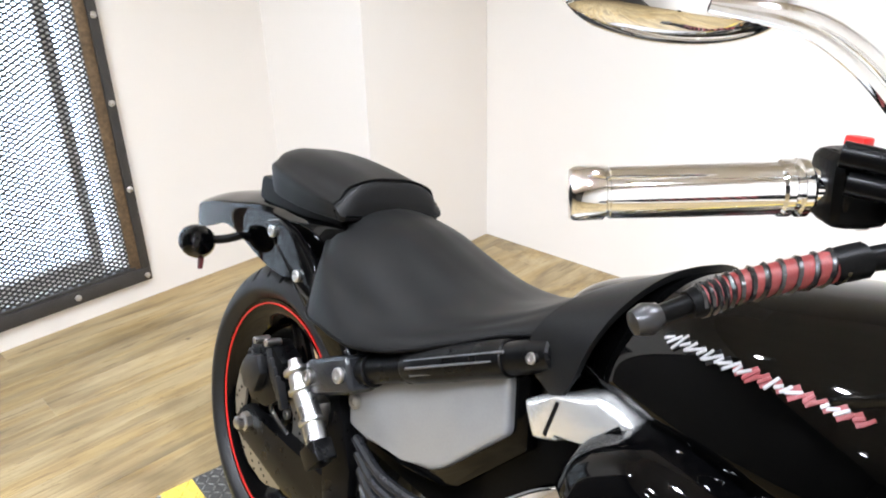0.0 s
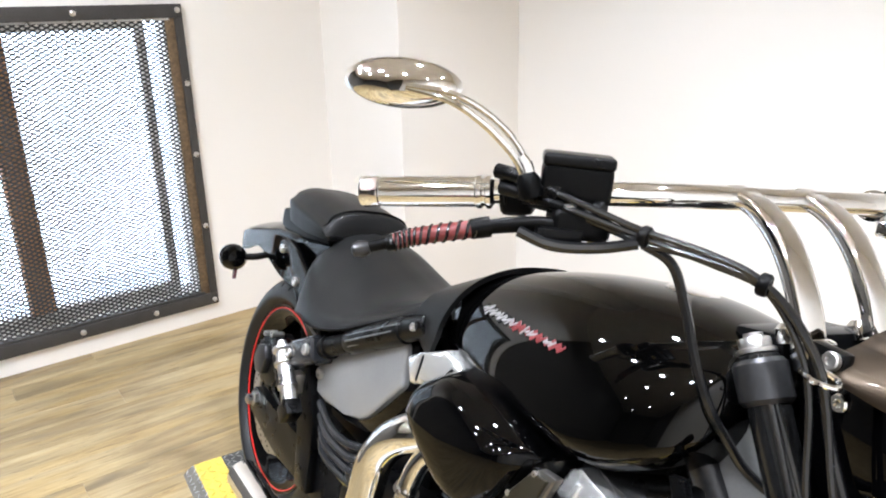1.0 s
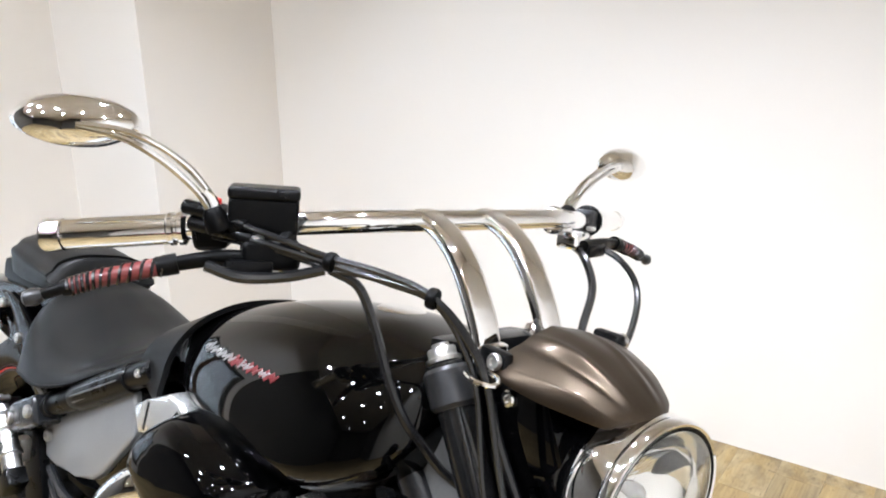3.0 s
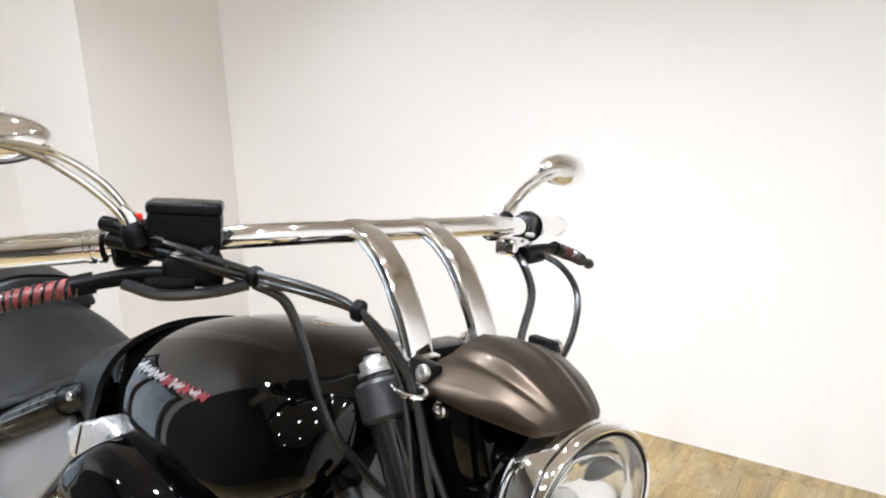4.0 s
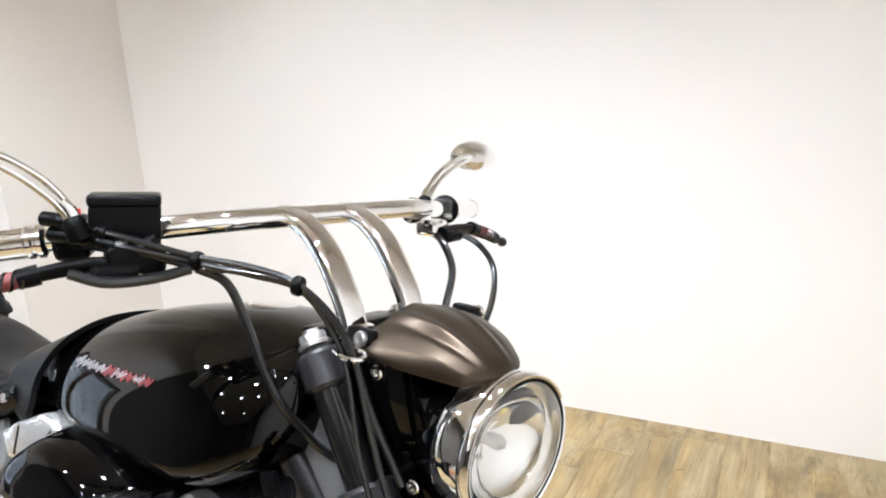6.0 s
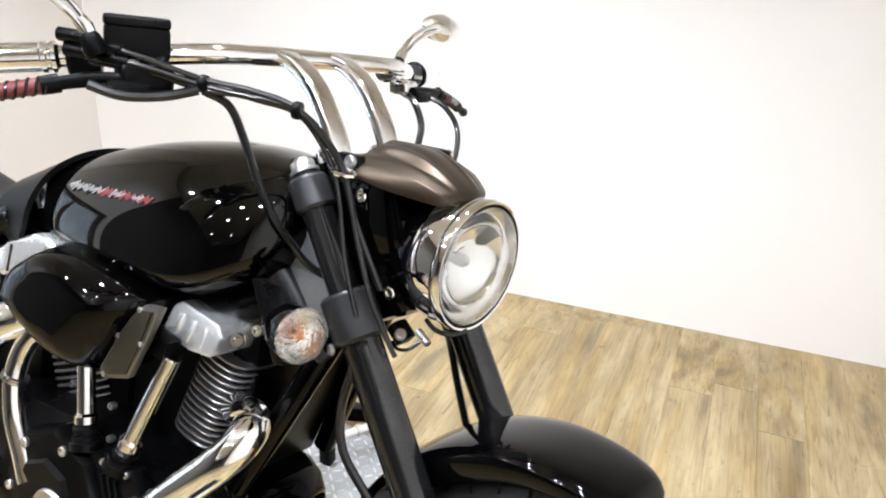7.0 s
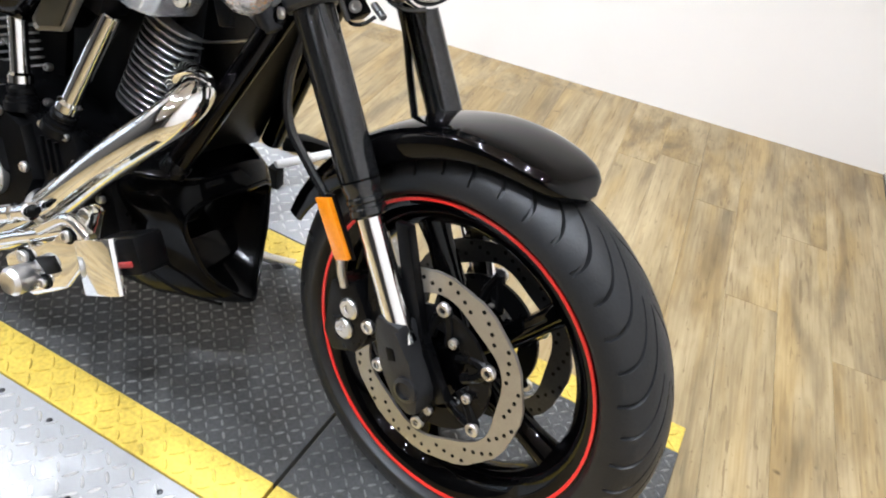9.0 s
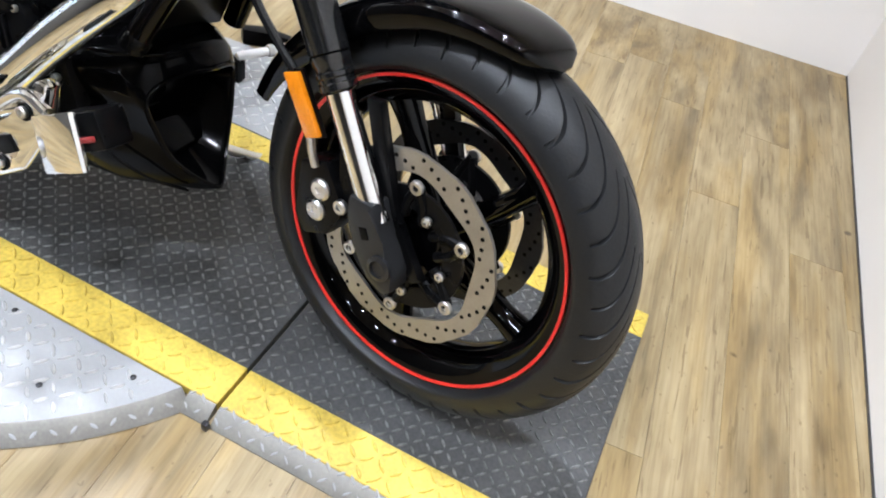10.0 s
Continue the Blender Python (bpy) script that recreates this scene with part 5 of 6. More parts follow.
SEAT = [(-1.560, 0.045, 0.765, 0.735, 0.055, 0.700), (-1.545, 0.072, 0.775, 0.732, 0.080, 0.680), (-1.50, 0.104, 0.788, 0.725, 0.114, 0.646), (-1.45, 0.140, 0.795, 0.704, 0.160, 0.614), (-1.37, 0.160, 0.790, 0.680, 0.182, 0.624),
        (-1.285, 0.164, 0.770, 0.672, 0.190, 0.631), (-1.20, 0.154, 0.753, 0.690, 0.182, 0.656), (-1.12, 0.136, 0.754, 0.727, 0.165, 0.696), (-1.05, 0.112, 0.778, 0.764, 0.142, 0.736), (-1.00, 0.102, 0.808, 0.796, 0.132, 0.758), (-0.95, 0.100, 0.843, 0.829, 0.126, 0.780), (-0.92, 0.100, 0.857, 0.843, 0.124, 0.788)]
seat = part("rider_seat", saddle(SEAT, 52), LEATHER, bike, "black vinyl saddle seat", 60)
part("seat_piping", tube([(x, -wb - 0.001, zb + 0.002) for x, wc, zt, zc, wb, zb in SEAT[1:]], 0.0028, 8, 4), MATT, seat)
PILL = [(-1.795, 0.048, 0.808, 0.794, 0.047, 0.768), (-1.782, 0.068, 0.821, 0.798, 0.066, 0.758), (-1.740, 0.090, 0.835, 0.802, 0.090, 0.748), (-1.650, 0.102, 0.841, 0.800, 0.100, 0.746), (-1.560, 0.106, 0.838, 0.796, 0.104, 0.752), (-1.490, 0.108, 0.831, 0.794, 0.106, 0.760)]
pil = part("pillion_seat", saddle(PILL, 30, 4.0), LEATHER, bike, "black vinyl pillion pad", 50)
NOSE = [(-1.493, 0.107, 0.830, 0.793, 0.105, 0.761), (-1.481, 0.108, 0.823, 0.788, 0.106, 0.760), (-1.472, 0.105, 0.807, 0.780, 0.104, 0.762), (-1.467, 0.096, 0.792, 0.776, 0.098, 0.766)]
part("pillion_front", saddle(NOSE, 12, 4.0), LEATHER, pil, "black vinyl front panel", 60)
part("pillion_piping", tube([(-1.4905, y, 0.8315 - 0.034 * (abs(y) / 0.109) ** 3.2 - (0.02 if abs(y) > 0.107 else 0)) for y in (-0.112, -0.108, -0.094, -0.07, -0.035, 0, 0.035, 0.07, 0.094, 0.108, 0.112)], 0.0026, 8, 4), MATT, pil, "raised black seam piping")
part("seat_base", rbox(0.30, 0.180, 0.05, 0.012, pose(-1.645, 0, 0.744)), MATT, pil, "black moulded seat base")
# collar between seat and tank
rings = []
for i in range(11):
    t = i / 10
    wide, base, high = 0.146 + 0.010 * t, 0.757 - 0.006 * t, 0.832 + 0.046 * t
    ring, low = [], []
    for k in range(41):
        a = radians(-24) + radians(228) * k / 40
        c, q = math.cos(a), math.sin(a)
        x = -0.970 + 0.080 * t + (0.034 if q > 0 else 0.055) * q
        y = wide * math.copysign(abs(c) ** 0.8, c)
        z = base + (high - base) * math.copysign(abs(q) ** 0.8, q) * (1.0 if q > 0 else 0.8)
        ring.append(Vector((x, y, z)))
        low.append(Vector((x, y * 0.94, base + (z - base) * 0.93)))
    rings.append(ring + low[::-1])
part("tank_collar", rings_mesh(rings), LEATHER, bike, "black vinyl collar at the seat nose", 50)

# ---- rear ----
TAIL = [(-1.46, 0.775, 0.755, 0.100, 0.690), (-1.54, 0.768, 0.742, 0.106, 0.645), (-1.62, 0.762, 0.726, 0.110, 0.616), (-1.70, 0.756, 0.718, 0.110, 0.616), (-1.80, 0.742, 0.705, 0.108, 0.632), (-1.90, 0.718, 0.682, 0.103, 0.640), (-2.00, 0.690, 0.662, 0.096, 0.606), (-2.06, 0.668, 0.645, 0.090, 0.588), (-2.095, 0.650, 0.630, 0.080, 0.580), (-2.105, 0.642, 0.622, 0.072, 0.580)]
rings = []
for i in range(41):
    x = -1.46 - 0.645 * i / 40
    zc, zs, w, zl = catmull1([(-q[0],) + q[1:] for q in TAIL], -x)
    d = zc - zs
    outer = smooth_path([(x, 0, zc), (x, 0.5 * w, zc - 0.16 * d), (x, 0.85 * w, zc - 0.62 * d), (x, w, zs)], 4) + [Vector((x, w + 0.001, zs - 0.005)), Vector((x, w + 0.001, (zs + zl) / 2)), Vector((x, w - 0.002, zl))]
    inner = [Vector((x, w - 0.007, zl)), Vector((x, w - 0.006, zs - 0.008)), Vector((x, 0.5 * w, zc - 0.16 * d - 0.008)), Vector((x, 0, zc - 0.008))]
    half = outer + inner
    rings.append([Vector((x, -p.y, p.z)) for p in half] + [Vector((x, p.y, p.z)) for p in half[::-1][1:-1]])
part("rear_fender", rings_mesh(rings), TANK_BLACK, bike, "gloss black rear mudguard with a crisp shoulder", 38)
for s in (-1, 1):
    rail = part("fender_strut", slab([(-1.675, 0.712), (-1.625, 0.729), (-1.565, 0.720), (-1.49, 0.688), (-1.41, 0.625), (-1.34, 0.575), (-1.36, 0.530), (-1.44, 0.572), (-1.52, 0.615), (-1.585, 0.655), (-1.65, 0.688)], 0.018, Matrix.Translation((0, s * 0.125, 0)) @ Matrix.Rotation(radians(90), 4, "X"), 0.006, 3), BLACK_PAINT, bike, "gloss black mudguard strut")
    for x, z in ((-1.535, 0.650), (-1.638, 0.702)):
        part("strut_bolt", bolt((x, s * 0.133, z), (0, s, 0), 0.011, 0.008), ALU, rail)
for s in (-1, 1):
    sg = part("rear_indicator", lathe([(0.004, -0.036), (0.022, -0.030), (0.033, -0.014), (0.035, 0.004), (0.032, 0.018), (0.031, 0.024), (0.02, 0.028), (0.001, 0.030)], frame_at((-1.862, s * 0.178, 0.614), (-1, 0, -0.12)), 28), BLACK_PAINT, bike, "round black rear indicator")
    part("indicator_stalk", tube([(-1.862, s * 0.15, 0.616), (-1.85, s * 0.12, 0.622), (-1.83, s * 0.095, 0.636)], 0.009, 12), MATT, sg)
    part("indicator_tab", slab([(-0.010, 0), (0.010, 0), (0.008, -0.030), (-0.004, -0.034)], 0.008, frame_at((-1.857, s * 0.170, 0.588), (0, 1, 0), (1, 0, 0)) @ Matrix.Rotation(radians(180), 4, "X"), 0.003), DULL_RED, sg, "dull red reflector tab")
for s in (-1, 1):
    sa = part("swingarm", slab([(-1.70, 0.285), (-1.665, 0.335), (-1.59, 0.338), (-1.45, 0.345), (-1.20, 0.36), (-1.05, 0.37), (-1.05, 0.30), (-1.25, 0.265), (-1.48, 0.245), (-1.665, 0.268)], 0.03, Matrix.Translation((0, s * 0.125, 0)) @ Matrix.Rotation(radians(90), 4, "X"), 0.008), SATIN, bike, "satin black swingarm")
    part("axle_nut", lathe([(0.019, 0), (0.019, 0.012), (0.013, 0.014), (0.013, 0.026), (0.006, 0.03)], frame_at((-1.632, s * 0.14, 0.316), (0, s, 0)), 6), ALU, sa, "bright axle nut")
rc = part("rear_caliper", slab([(-1.69, 0.40), (-1.66, 0.47), (-1.60, 0.50), (-1.54, 0.48), (-1.53, 0.41), (-1.58, 0.37), (-1.64, 0.36)], 0.05, Matrix.Translation((0, -0.115, 0)) @ Matrix.Rotation(radians(90), 4, "X"), 0.010), SATIN, bike, "dark rear brake caliper")
for x, z in ((-1.645, 0.455), (-1.60, 0.43)):
    part("caliper_bolt", bolt((x, -0.14, z), (0, -1, 0), 0.011, 0.008), DARK_METAL, rc)
for k in range(4):
    part("caliper_rib", rbox(0.010, 0.016, 0.062, 0.003, Matrix.Translation((-1.572 + 0.014 * k, -0.138, 0.462 - 0.012 * k)) @ Matrix.Rotation(radians(-32), 4, "Y")), DARK_METAL, rc)
for x, z in ((-1.632, 0.488), (-1.590, 0.500)):
    part("slide_pin", rod((x, -0.150, z), (x, -0.118, z), 0.007, 14), ALU, rc, "bright slide pin")
part("caliper_body", slab([(-1.665, 0.415), (-1.645, 0.455), (-1.605, 0.470), (-1.585, 0.440), (-1.60, 0.395), (-1.64, 0.388)], 0.022, Matrix.Translation((0, -0.146, 0)) @ Matrix.Rotation(radians(90), 4, "X"), 0.006), DARK_METAL, rc)
part("brake_line", tube([(-1.57, -0.13, 0.47), (-1.55, -0.135, 0.42), (-1.57, -0.13, 0.37), (-1.52, -0.12, 0.34)], 0.005, 8), CABLE, rc)
pg = part("passenger_peg", tube([(-1.413, -0.195, 0.552), (-1.385, -0.198, 0.526), (-1.342, -0.20, 0.497), (-1.307, -0.202, 0.462)], [0.010, 0.016, 0.018, 0.017], 18, 6), ALU, bike, "folded polished passenger footpeg")
for q in ((-1.398, -0.197, 0.539), (-1.372, -0.199, 0.518), (-1.330, -0.201, 0.486)):
    part("peg_ring", lathe([(0.017, -0.005), (0.0215, -0.003), (0.0215, 0.003), (0.017, 0.005)], frame_at(q, (0.75, -0.05, -0.6)), 20), ALU, pg)
part("peg_end", rbox(0.034, 0.036, 0.046, 0.004, Matrix.Translation((-1.297, -0.203, 0.448)) @ Matrix.Rotation(radians(38), 4, "Y")), SATIN, pg)
part("peg_hinge", rbox(0.03, 0.03, 0.045, 0.006, pose(-1.36, -0.165, 0.482)), ALU, pg)
part("peg_hanger", slab([(-1.40, 0.53), (-1.33, 0.53), (-1.27, 0.42), (-1.25, 0.28), (-1.31, 0.27), (-1.34, 0.38)], 0.02, Matrix.Translation((0, -0.150, 0)) @ Matrix.Rotation(radians(90), 4, "X"), 0.005), SATIN, pg)

# seat rail with a ribbed grip cover, and side cover
rl = part("seat_rail", rod((-1.37, -0.172, 0.542), (-0.945, -0.147, 0.762), 0.0205, 28), SATIN, bike, "satin black seat rail")
part("rail_bracket", rbox(0.125, 0.056, 0.058, 0.014, Matrix.Translation((-1.318, -0.168, 0.566)) @ Matrix.Rotation(radians(-27), 4, "Y"), 3), BRACKET, rl, "dark gloss cast bracket")
part("rail_collar", lathe([(0.0225, -0.004), (0.0255, -0.002), (0.0255, 0.002), (0.0225, 0.004)], frame_at((-1.245, -0.1646, 0.6068), (0.866, 0.05, 0.449)), 28), SATIN, rl)
part("rail_cover", lathe([(0.0215, -0.094), (0.0238, -0.09), (0.0245, -0.06), (0.0245, 0.08), (0.0238, 0.092), (0.0215, 0.094)], frame_at((-1.09, -0.1555, 0.687), (0.866, 0.051, 0.449)), 28), SATIN, rl)
for k in range(3):
    o = Vector((0, -0.0238 + 0.003 * abs(k - 1), 0.011 - 0.011 * k))
    part("rail_rib", rod(Vector((-1.165 + 0.008 * k, -0.159, 0.648 + 0.004 * k)) + o, Vector((-1.005 - 0.012 * k, -0.150, 0.731 - 0.006 * k)) + o, 0.0022, 8), GREY_SATIN, rl)
part("rail_end", bolt((-0.962, -0.168, 0.752), (0, -1, 0.2), 0.007, 0.006), ALU, rl)
for x, z in ((-1.362, 0.546), (-1.283, 0.585)):
    part("rail_bolt", bolt((x, -0.195, z), (0, -1, 0.1), 0.012, 0.008), ALU, rl)
# Black boxes added to fill the dark behind the cover and under the tank.
part("cover_gap_fill", rbox(0.40, 0.20, 0.25, 0.02, pose(-1.10, 0, 0.545)), MATT, bike, "added black box filling the dark behind the side cover")
part("tank_gap_fill", rbox(0.34, 0.17, 0.10, 0.02, pose(-0.83, 0, 0.70)), MATT, bike, "added black box filling the dark under the tank")
sc = part("side_cover", slab([(-1.318, 0.552), (-1.024, 0.710), (-1.006, 0.706), (-0.990, 0.634), (-1.085, 0.532), (-1.11, 0.514), (-1.17, 0.498), (-1.255, 0.482), (-1.304, 0.484)], 0.03, Matrix.Translation((0, -0.135, 0)) @ Matrix.Rotation(radians(90), 4, "X"), 0.009, 3), SIDE_GREY, bike, "satin graphite side cover")
part("cover_edge", slab([(-1.330, 0.560), (-1.010, 0.724), (-0.982, 0.712), (-0.966, 0.622), (-1.065, 0.512), (-1.10, 0.494), (-1.17, 0.480), (-1.30, 0.470)], 0.022, Matrix.Translation((0, -0.125, 0)) @ Matrix.Rotation(radians(90), 4, "X"), 0.004), BLACK_PAINT, sc)
part("cover_bolt", bolt((-1.292, -0.150, 0.530), (0, -1, 0), 0.012, 0.008), ALU, sc)
for k in range(4):
    z = 0.452 - 0.021 * k
    part("vent_rib", tube([(-1.285 + 0.012 * k, -0.145, z + 0.016), (-1.21, -0.152, z), (-1.13 + 0.01 * k, -0.154, z + 0.006), (-1.075 + 0.01 * k, -0.15, z + 0.024)], 0.0085, 10, 5), BRACKET, sc)

# the rear section as one: seats, mudguard, wheel, rail and covers
for ob in bike.children:
    if ob.name.split(".")[0] in ("rider_seat", "pillion_seat", "rear_fender", "fender_strut", "rear_indicator", "swingarm", "rear_caliper", "passenger_peg", "seat_rail", "side_cover", "rear_wheel"):
        ob.location = Vector((0.022, 0.006, -0.002)) if ob.name.startswith("pillion") else Vector((0.012, 0.010, -0.010))

# ---- engine ----
eng = part("crankcase", slab([(-1.12, 0.26), (-1.10, 0.42), (-0.95, 0.47), (-0.70, 0.475), (-0.55, 0.42), (-0.50, 0.30), (-0.58, 0.22), (-1.0, 0.20)], 0.30, Matrix.Rotation(radians(90), 4, "X"), 0.02), SATIN, bike, "black crankcase")
hs = part("cam_cover", lathe([(0.105, 0), (0.105, 0.03), (0.098, 0.042), (0.06, 0.048), (0.055, 0.056)], frame_at((-0.735, -0.15, 0.365), (0, -1, 0)), 8), MATT, eng, "matt black cam cover")
part("round_cap", lathe([(0.036, 0), (0.036, 0.010), (0.033, 0.014), (0.018, 0.016), (0.001, 0.0165)], frame_at((-0.712, -0.198, 0.350), (0, -1, 0)), 36), ALU, hs, "polished round cap")
for k in range(6):
    a = radians(60 * k + 10)
    part("cover_screw", bolt((-0.735 + 0.086 * math.cos(a), -0.193, 0.365 + 0.086 * math.sin(a)), (0, -1, 0), 0.008, 0.007), ALU, hs)


gear = part("gear_cover", slab([(-0.70, 0.455), (-0.585, 0.452), (-0.56, 0.41), (-0.60, 0.345), (-0.68, 0.33), (-0.73, 0.40)], 0.03, Matrix.Translation((0, -0.162, 0)) @ Matrix.Rotation(radians(90), 4, "X"), 0.008), SATIN, eng, "black timing cover")
for x, z in ((-0.69, 0.447), (-0.64, 0.447), (-0.592, 0.444), (-0.572, 0.412), (-0.602, 0.358), (-0.655, 0.342)):
    part("cover_bolt", bolt((x, -0.177, z), (0, -1, 0), 0.0055, 0.006), ALU, gear)
for k in range(3):
    part("cover_rib", rbox(0.004, 0.01, 0.05, 0.0015, Matrix.Translation((-0.632 + 0.014 * k, -0.178, 0.405)) @ Matrix.Rotation(radians(-18), 4, "Y")), SATIN, gear)
for x, y, z in ((-0.742, -0.152, 0.530), (-0.660, -0.150, 0.520), (-0.655, -0.152, 0.470), (-0.74, -0.155, 0.462), (-0.53, -0.15, 0.40), (-0.545, -0.15, 0.36)):
    part("engine_bolt", bolt((x, y, z), (0, -1, 0.1), 0.006, 0.010), ALU, eng)


def finned(c, axis, rx, ry, h, n_fins, name, label):
    m = frame_at(c, axis, (1, 0, 0))
    ob = part(name, rbox(1.75 * rx, 1.75 * ry, h, 0.03, m @ Matrix.Translation((0, 0, h / 2)), 3), SATIN, bike, label)
    outline = []
    for k in range(28):
        a = 2 * math.pi * k / 28
        outline.append((rx * math.copysign(abs(math.cos(a)) ** 0.6, math.cos(a)), ry * math.copysign(abs(math.sin(a)) ** 0.6, math.sin(a))))
    for k in range(n_fins):
        z = h * (k + 0.5) / n_fins
        part("fin", slab(outline, h / n_fins * 0.32, m @ Matrix.Translation((0, 0, z)), h / n_fins * 0.08, 1), FIN, ob)
    return ob


finned((-0.568, 0.0, 0.480), (0.30, 0, 0.954), 0.052, 0.098, 0.158, 14, "front_cylinder", "black finned front cylinder")
finned((-0.82, 0.0, 0.455), (-0.36, 0, 0.93), 0.062, 0.098, 0.185, 15, "rear_cylinder", "black finned rear cylinder")
def sloped(bm, z0, lean):
    """Leans both long sides of a casting inwards towards its top."""
    for v in bm.verts:
        v.co.y -= math.copysign(max(0.0, v.co.z - z0) * lean, v.co.y)
    return bm


# Two black boxes added in place of the shade around the cylinders.
part("cylinder_gap_fill", rbox(0.25, 0.15, 0.26, 0.02, pose(-0.60, 0.01, 0.545)), MATT, eng, "added black box for the dark between the cylinders")
part("rear_gap_fill", rbox(0.20, 0.15, 0.26, 0.02, pose(-0.83, 0.01, 0.545)), MATT, eng)
hd = part("rocker_cover", sloped(slab([(-0.592, 0.652), (-0.580, 0.696), (-0.566, 0.703), (-0.494, 0.688), (-0.482, 0.673), (-0.495, 0.640), (-0.535, 0.640)], 0.29, Matrix.Rotation(radians(90), 4, "X"), 0.006, 2), 0.640, 0.18), POLISHED, bike, "polished rocker cover")
part("rocker_bolt", bolt((-0.470, -0.118, 0.668), (0.3, -1, 0.3), 0.011, 0.012), CHROME, hd)
part("rocker_bolt", bolt((-0.452, -0.10, 0.684), (0.3, -1, 0.3), 0.009, 0.012), CHROME, hd)
for k in range(3):
    part("rocker_ridge", rbox(0.009, 0.010, 0.034, 0.003, Matrix.Translation((-0.564 + 0.024 * k, -0.1395, 0.670 - 0.004 * k)) @ Matrix.Rotation(radians(15), 4, "Y") @ Matrix.Rotation(radians(-10), 4, "X")), POLISHED, hd)
part("rocker_side", rbox(0.046, 0.05, 0.030, 0.005, Matrix.Translation((-0.576, -0.146, 0.642)) @ Matrix.Rotation(radians(14), 4, "Y")), MATT, hd)
rr = part("rear_rocker_cover", slab([(-0.948, 0.694), (-0.906, 0.716), (-0.852, 0.742), (-0.818, 0.738), (-0.800, 0.726), (-0.863, 0.694), (-0.891, 0.668), (-0.924, 0.655)], 0.33, Matrix.Rotation(radians(90), 4, "X"), 0.010, 3), POLISHED, hd, "polished ribbed rocker cover")
part("rocker_rib", rbox(0.006, 0.03, 0.046, 0.002, Matrix.Translation((-0.902, -0.151, 0.692)) @ Matrix.Rotation(radians(10), 4, "Y")), SATIN, rr)
for x, z in ((-0.86, 0.715), (-0.832, 0.722)):
    part("rocker_ridge", rbox(0.010, 0.012, 0.030, 0.004, Matrix.Translation((x, -0.158, z - 0.008)) @ Matrix.Rotation(radians(30), 4, "Y")), CHROME, rr)
for a, b in (((-0.552, -0.155, 0.628), (-0.604, -0.17, 0.478)), ((-0.712, -0.165, 0.59), (-0.693, -0.17, 0.485))):
    pr = part("pushrod_tube", rod(a, b, 0.0132, 24), CHROME, bike, "chrome pushrod tube")
    d = (Vector(b) - Vector(a)).normalized()
    part("pushrod_collar", lathe([(0.0150, 0), (0.019, 0.004), (0.019, 0.010), (0.0165, 0.012), (0.0165, 0.015), (0.021, 0.017), (0.021, 0.022), (0.024, 0.024), (0.024, 0.036)], frame_at(b, d), 24), SATIN, pr)
    part("pushrod_seal", lathe([(0.0135, -0.018), (0.0175, -0.014), (0.0175, -0.003), (0.0145, 0)], frame_at(b, d), 24), CHROME, pr)

# airbox with a dark intake screen
AO = [(-0.874, 0.655), (-0.860, 0.694), (-0.825, 0.724), (-0.775, 0.746), (-0.69, 0.744), (-0.62, 0.728), (-0.585, 0.704), (-0.600, 0.655), (-0.630, 0.605), (-0.665, 0.573), (-0.74, 0.582), (-0.812, 0.612), (-0.852, 0.633)]


def pillow(outline, y0, y1, put, mat, name, label, rounds=6, grow=0.0, parent=bike):
    """A rounded body whose outline lies in the xz plane, swelling from y0 out to y1."""
    cx = sum(p[0] for p in outline) / len(outline)
    cz = sum(p[1] for p in outline) / len(outline)
    path = smooth_path([(x, 0, z) for x, z in outline] + [(*outline[0][:1], 0, outline[0][1])], 5)[:-1]
    rings = []
    for i in range(rounds + 1):
        t = i / rounds
        s = math.sqrt(max(0.0, 1 - (t ** 2.6)))
        s = max(s, 0.02) * 0.86 + 0.14 * (1 - t) if i else 1.0
        y = y0 + (y1 - y0) * math.sin(t * math.pi / 2) ** 0.9
        rings.append([Vector((cx + (p.x - cx) * s, y, cz + (p.z - cz) * s)) for p in path])
    return put(name, rings_mesh(rings), mat, parent, label, 60)


ab = pillow(AO, -0.10, -0.235, part, BLACK_PAINT, "air_cleaner", "gloss black air cleaner cover", 14)
scr = [(-0.544, 0.707), (-0.575, 0.704), (-0.590, 0.690), (-0.617, 0.651), (-0.649, 0.594), (-0.642, 0.579), (-0.592, 0.593), (-0.568, 0.650)]
sf = part("intake_frame", slab(scr, 0.014, Matrix.Translation((0, -0.187, 0)) @ Matrix.Rotation(radians(90), 4, "X"), 0.004), SCREEN_FRAME, ab, "satin metal intake frame")
cx, cz = -0.600, 0.646
part("intake_screen", slab([(cx + (x - cx) * 0.80, cz + (z - cz) * 0.87) for x, z in scr], 0.006, Matrix.Translation((0, -0.1945, 0)) @ Matrix.Rotation(radians(90), 4, "X"), 0.002), INTAKE, sf, "olive-brown mesh intake screen")
for x, z in scr[1::2]:
    part("screen_screw", bolt((cx + (x - cx) * 0.86, -0.194, cz + (z - cz) * 0.87), (0, -1, 0), 0.004, 0.004), ALU, sf)

